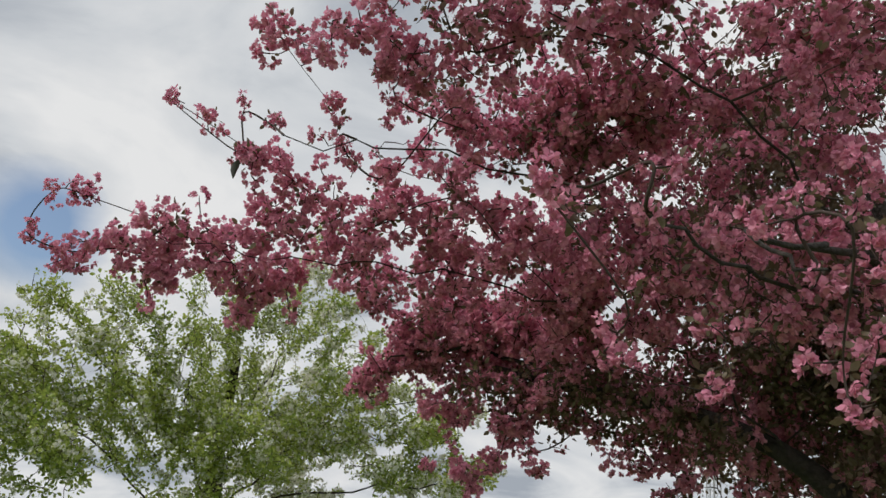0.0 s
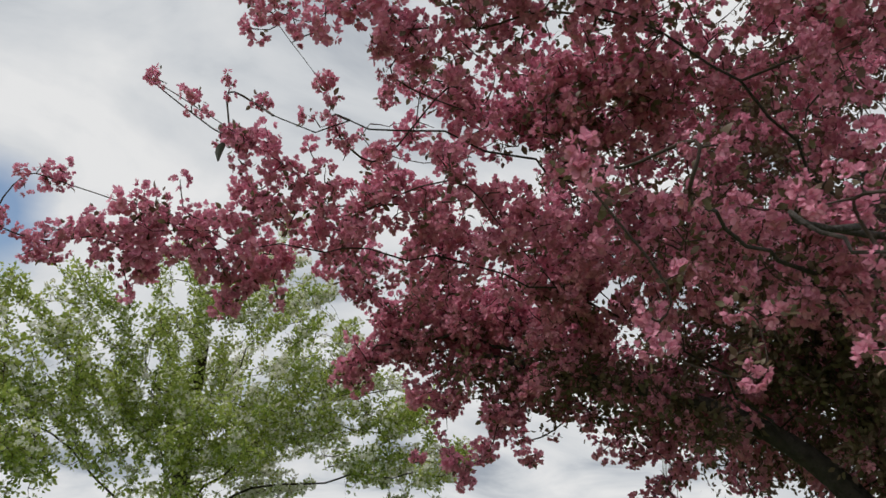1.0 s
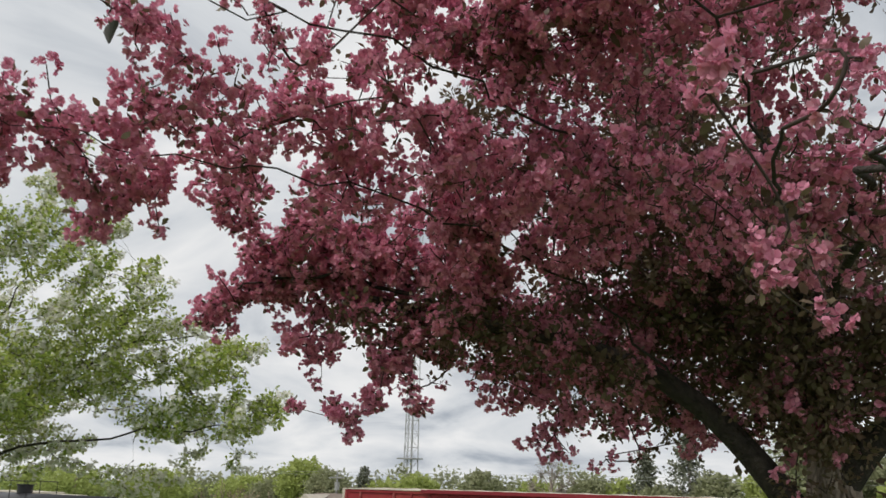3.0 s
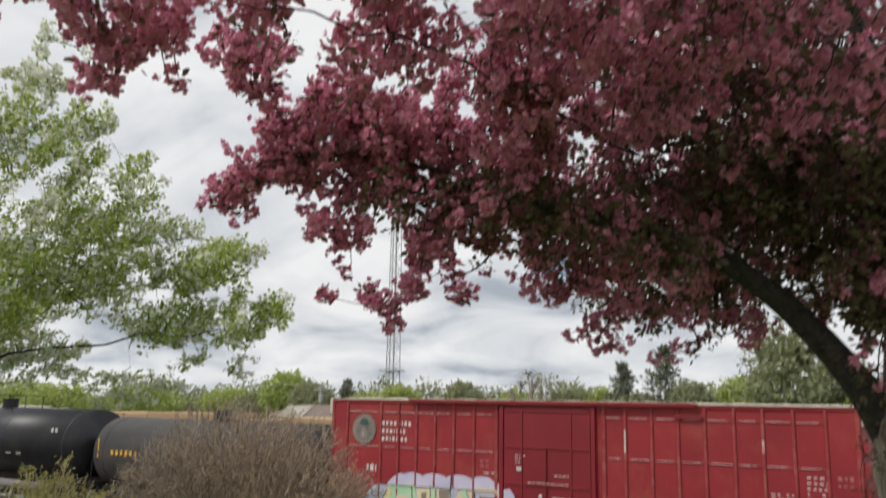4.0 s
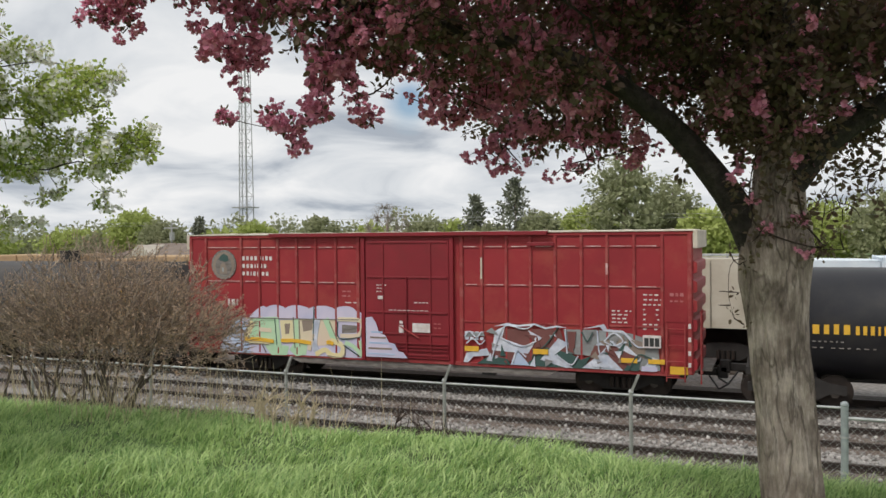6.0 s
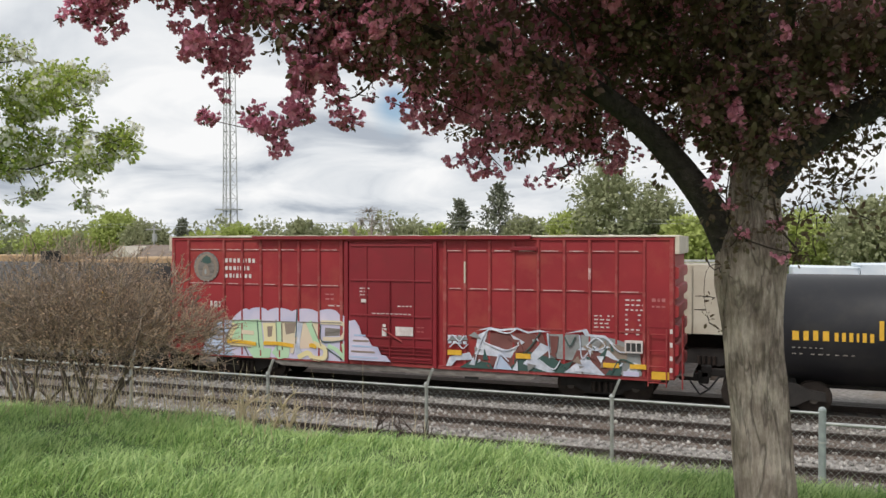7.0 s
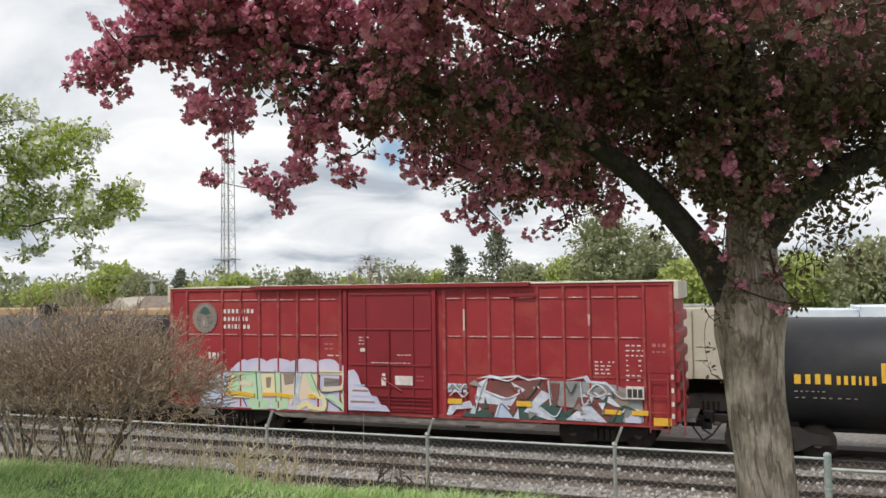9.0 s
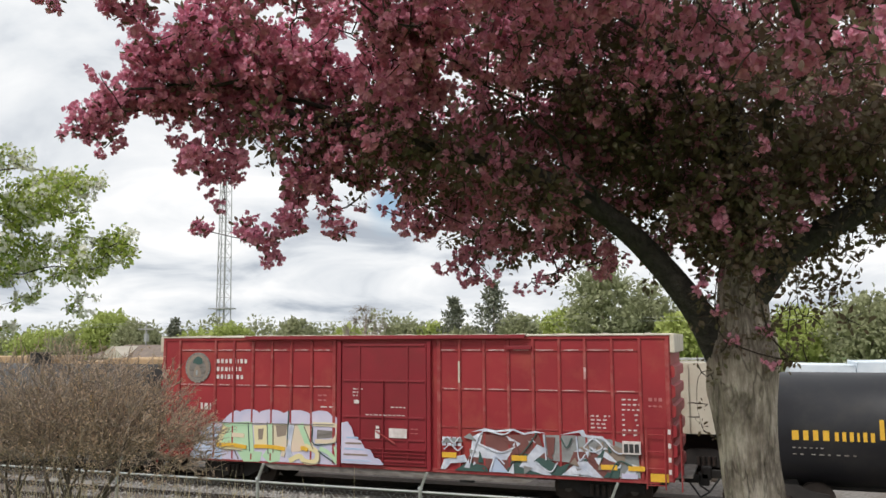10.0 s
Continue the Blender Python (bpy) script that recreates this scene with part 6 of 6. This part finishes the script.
build_bush()
build_shrub("yellow_shrub", "small shrub with pale yellow-green spring leaves", 6,
            [(-12.6, 9.4, -0.2, 0.0), (-12.3, 9.5, 0.3, 0.1), (-12.9, 9.5, -0.4, 0.1), (-12.4, 9.6, 0.0, 0.2), (-12.0, 9.5, 0.5, 0.1), (-11.8, 9.6, 0.3, 0.1), (-13.3, 9.6, 0.1, 0.1)], SHRUB_TWIG, YELLOW_LEAF, "pale yellow-green leaves", 1.0, 0.045, 4, 0.45, 0.72)


build_shrub("weed_clump", "low tan weed clump with yellow-green buds by the fence", 9,
            [(-4.9, 8.5, -0.3, 0.0), (-4.7, 8.6, 0.3, 0.1), (-5.2, 8.5, -0.5, 0.1), (-4.5, 8.5, 0.5, 0.0), (-5.0, 8.7, 0.0, 0.2)], DRY, YELLOW_LEAF, "small yellow-green buds", 0.5, 0.02, 3, 0.5, 0.33)
build_shrub("weed_clump", "small dark bare weed clump by the fence", 10,
            [(-3.3, 8.5, -0.3, 0.0), (-3.15, 8.6, 0.3, 0.1), (-3.0, 8.5, 0.6, 0.1)], TWIG, SHRUB_BUD, "sparse reddish buds", 0.15, 0.015, 3, 0.5, 0.26)


# ---- distance ----
def far_tree(x, y, height, width, mat, label, seed, trunk_mat=BARK, clumps=54, leaf=0.34, bare=False):
    rng = np.random.default_rng(seed)
    z = ground_height(x, y)
    tree = thing("far_tree", x, y, z, label, "tree", "trees beyond the railway")
    v, f = tube_arrays([[((0, 0, -0.3), width * 0.045), ((0, 0, height * 0.4), width * 0.03), ((0.1, 0, height * 0.85), width * 0.01)]], 6)
    part("trunk", fast_mesh("trunk", v, f), trunk_mat, tree)
    lobes = [(rng.normal(0, width * 0.22), rng.normal(0, width * 0.22), height * rng.uniform(0.35, 0.92), width * rng.uniform(0.16, 0.3)) for _ in range(14)]
    d = rng.normal(size=(14 * clumps, 3))
    d /= np.linalg.norm(d, axis=1)[:, None]
    bulge = np.array([1 + 0.22 * noise.noise((q[0] * 2.2 + seed, q[1] * 2.2, q[2] * 2.2)) + 0.1 * noise.noise((q[0] * 6 + seed, q[1] * 6, q[2] * 6)) for q in d])
    pts = d * (bulge * rng.uniform(0.45, 1.0, len(d)) ** 0.35)[:, None] * np.array((width * 0.46, width * 0.46, height * 0.46)) + np.array((0, 0, height * 0.54))
    if bare:
        hubs = np.array([(lx, ly, lz) for lx, ly, lz, _ in lobes])
        paths = [[((0, 0, height * 0.3 + 0.25 * q[2]), 0.06), (q * np.array((0.5, 0.5, 0.62)) + np.array((0, 0, height * 0.2)), 0.045), (q, 0.03)] for q in hubs]
        for p in pts:
            q = hubs[int(((hubs - p) ** 2).sum(1).argmin())]
            paths.append([(q, 0.022), ((p + q) / 2 + rng.normal(0, 0.12, 3), 0.014), (p, 0.007)])
        v, f = tube_arrays(paths, 3)
        part("crown", fast_mesh("crown", v, f), FAR_BARE, tree)
        return
    shapes = [leaf_cluster(rng, 4, leaf * 0.9, leaf * 1.05) for _ in range(4)]
    heart = pts[::4] * np.array((0.62, 0.62, 0.7)) + np.array((0, 0, height * 0.16))
    v, f = scatter(shapes, np.concatenate([pts, heart]), turn_matrices(rng, len(pts) + len(heart)), np.concatenate([rng.uniform(0.6, 1.3, len(pts)), rng.uniform(2.0, 2.8, len(heart))]), rng)
    part("crown", fast_mesh("crown", v, f), mat, tree)


def far_spruce(x, y, height, width, seed):
    rng = np.random.default_rng(seed)
    z = ground_height(x, y)
    tree = thing("far_spruce", x, y, z, "dark green spruce beyond the railway", "tree", "trees beyond the railway")
    part("trunk", rod(B(), (0, 0, -0.3), (0, 0, height), 0.18, 0.03, 6), BARK, tree)
    pts, ways = [], []
    for i in range(26):
        t = i / 26
        zz = height * (0.12 + 0.88 * t)
        reach = width / 2 * (1 - t) ** 0.8 * rng.uniform(0.6, 1.25) + 0.08
        for k in range(6):
            a = rng.uniform(0, 6.28)
            for s in (0.3, 0.55, 0.8, 1.0):
                pts.append((math.cos(a) * reach * s, math.sin(a) * reach * s, zz - 0.25 * s + 0.45 * s * s))
    pts = np.array(pts) + rng.normal(0, 0.06, (len(pts), 3))
    shapes = [leaf_cluster(rng, 6, 0.22, 0.34) for _ in range(4)]
    v, f = scatter(shapes, pts, turn_matrices(rng, len(pts)), rng.uniform(0.6, 1.2, len(pts)), rng)
    part("crown", fast_mesh("crown", v, f), HAZY_NEEDLE, tree)


GREEN_T, OLIVE_T, BARE_T = "light green leafing tree beyond the railway", "olive half-leafed tree beyond the railway", "still leafless tree beyond the railway"
for i, (x, h, w, kind) in enumerate((
        (-67, 7.0, 6, "g"), (-72, 4.5, 7, "o"), (-61, 5.8, 5, "o"), (-79, 5, 8, "g"), (-88, 5.5, 9, "g"), (-98, 5, 9, "o"), (-108, 5.5, 10, "g"), (-120, 6, 10, "g"), (-56, 4.6, 5, "g"), (-49.5, 5.4, 5, "g"),
        (-45, 4.4, 5, "g"), (-41.3, 5.6, 4.5, "o"), (-38, 4.9, 5, "g"), (-34.5, 7.2, 5, "b"), (-31, 5.4, 4.5, "o"), (-28.5, 5.0, 4.5, "g"), (-19.3, 5.8, 4, "o"), (-15.7, 6.6, 5.2, "g"), (-11.5, 10.6, 6.5, "o"),
        (-8.2, 8.6, 5.5, "o"), (-4.8, 5.8, 5, "g"), (-1, 6.5, 5, "o"), (4, 6.2, 6, "g"), (9, 7.2, 7, "o"), (14, 6.5, 6, "g"), (20, 7, 7, "o"), (27, 7, 8, "g"), (-24, 4.8, 4.5, "o"), (36, 8, 9, "g"))):
    far_tree(x, 75 + 3 * math.sin(i * 2.7), h * 1.05 - 0.6, w * 1.15, {"g": FAR_LEAF, "o": FAR_OLIVE, "b": FAR_BARE}[kind], {"g": GREEN_T, "o": OLIVE_T, "b": BARE_T}[kind], 50 + i, bare=kind == "b")
far_spruce(-21.7, 74, 8.6, 6.4, 90)
far_spruce(-25.8, 74.5, 7.2, 4.8, 91)
far_spruce(-61.0, 79, 5.6, 3.0, 92)


def build_hedge():
    rng = np.random.default_rng(77)
    n = 6000
    x = rng.uniform(-110, 40, n)
    z = 1.0 + rng.uniform(0, 1, n) ** 0.9 * (4.9 + 0.8 * np.sin(x * 0.3) + 0.7 * np.sin(x * 0.83 + 1) + 0.5 * np.sin(x * 2.1))
    pts = np.stack([x, 84 + rng.normal(0, 1.5, n), z], 1)
    shapes = [leaf_cluster(rng, 5, 0.42, 0.46) for _ in range(4)]
    v, f = scatter(shapes, pts, turn_matrices(rng, n), rng.uniform(0.7, 1.4, n), rng)
    tagged(part("far_undergrowth", fast_mesh("far_undergrowth", v, f), FAR_OLIVE), "band of green undergrowth below the far trees", "undergrowth", kind="stuff")


build_hedge()


def build_tower():
    x, y, h = -62.45, 90.0, 42.0
    t = thing("lattice_mast", x, y, ground_height(x, y), "tall grey steel lattice radio mast", "mast")
    half = lambda z: 1.15 - 0.55 * min(1, z / 30)
    corner = lambda k, z: (half(z) * math.cos(k * 2.094 + 0.4), half(z) * math.sin(k * 2.094 + 0.4), z)
    for k in range(3):
        part("leg", rod(B(), corner(k, -0.3), corner(k, h), 0.07, 0.05, 6), TOWER, t)
    z, i = 0.0, 0
    while z < h - 1:
        step = 1.7
        for k in range(3):
            bm = rod(B(), corner(k, z), corner((k + 1) % 3, z), 0.022, seg=4)
            rod(bm, corner(k, z), corner((k + 1) % 3, z + step), 0.02, seg=4)
            rod(bm, corner((k + 1) % 3, z), corner(k, z + step), 0.02, seg=4)
            part("brace", bm, TOWER, t)
        z += step
    part("cable_run", rod(B(), (0.2, 0.1, 0), (0.1, 0.05, h), 0.12, 0.1, 6), TOWER, t)
    part("platform", box(B(), -1.3, 1.3, -1.1, 1.1, 7.0, 7.15), TOWER, t)


build_tower()


def build_house():
    x, y = -56.0, 69.5
    z = ground_height(x, y)
    h = thing("house", x, y, z, "low house with a brown shingle roof behind the trains", "house")
    wall = part("wall", box(B(), -5, 5, -3.5, 3.5, 0, 1.95), SIDING, h)
    bm = B()
    vs = [bm.verts.new(p) for p in ((-5.4, -3.9, 1.9), (5.4, -3.9, 1.9), (5.4, 3.9, 1.9), (-5.4, 3.9, 1.9), (-3.5, 0, 3.1), (3.5, 0, 3.1))]
    for q in ((0, 1, 5, 4), (1, 2, 5), (2, 3, 4, 5), (3, 0, 4), (3, 2, 1, 0)):
        bm.faces.new([vs[i] for i in q])
    part("roof", bm, SHINGLE, h)
    bm = B()
    vs = [bm.verts.new(p) for p in ((-3.2, -4.3, 1.88), (0.2, -4.3, 1.88), (-1.5, -4.3, 3.0), (-1.5, -0.5, 3.0))]
    for q in ((0, 1, 2), (0, 2, 3), (1, 3, 2)):
        bm.faces.new([vs[i] for i in q])
    part("gable", bm, SIDING, h, "pale front gable")
    for k in (-2.2, 1.6):
        w = part("window", box(B(), k, k + 1.3, -3.54, -3.46, 0.7, 1.7), BLACK, wall)
        part("sill", box(B(), k - 0.1, k + 1.4, -3.62, -3.46, 0.62, 0.7), WHITE, w)
    p = thing("utility_pole", -58.3, 71, ground_height(-58.3, 71), "grey wooden utility pole with a transformer", "utility pole")
    part("pole", rod(B(), (0, 0, -0.3), (0, 0, 5.2), 0.12, 0.09, 8), POST_GREY, p)
    part("cross_arm", box(B(), -0.9, 0.9, -0.06, 0.06, 4.6, 4.75), POST_GREY, p)
    part("transformer", rod(B(), (0.3, -0.3, 3.4), (0.3, -0.3, 4.2), 0.26, seg=12), STEEL, p)
    w = thing("overhead_wires", 0, 72, 0, "thin overhead wires beyond the trains", "wires")
    for dz in (0, 0.3):
        part("wire", rod(B(), (-70, 0, 6.0 + dz), (40, 0, 5.9 + dz), 0.012, seg=4), STEEL, w)


build_house()


# ---- movement ----
def motions():
    """The wind rocks the boughs about their roots."""
    for i, (bough, root) in enumerate(pink_boughs + white_boughs):
        wide = 0.55 if i < len(pink_boughs) else 0.35
        rows = []
        for k in range(26):
            t = k * 0.4
            a = wide * (0.6 * math.sin(2.1 * t + i * 1.3) + 0.4 * math.sin(4.3 * t + i * 2.1))
            b = wide * (0.6 * math.sin(1.8 * t + i * 0.7 + 1) + 0.4 * math.sin(3.7 * t + i))
            c = wide * 0.7 * math.sin(2.5 * t + i * 0.9)
            rows.append((t, pose(root.x, root.y, root.z, a, b, c)))
        walk(bough, rows)


motions()
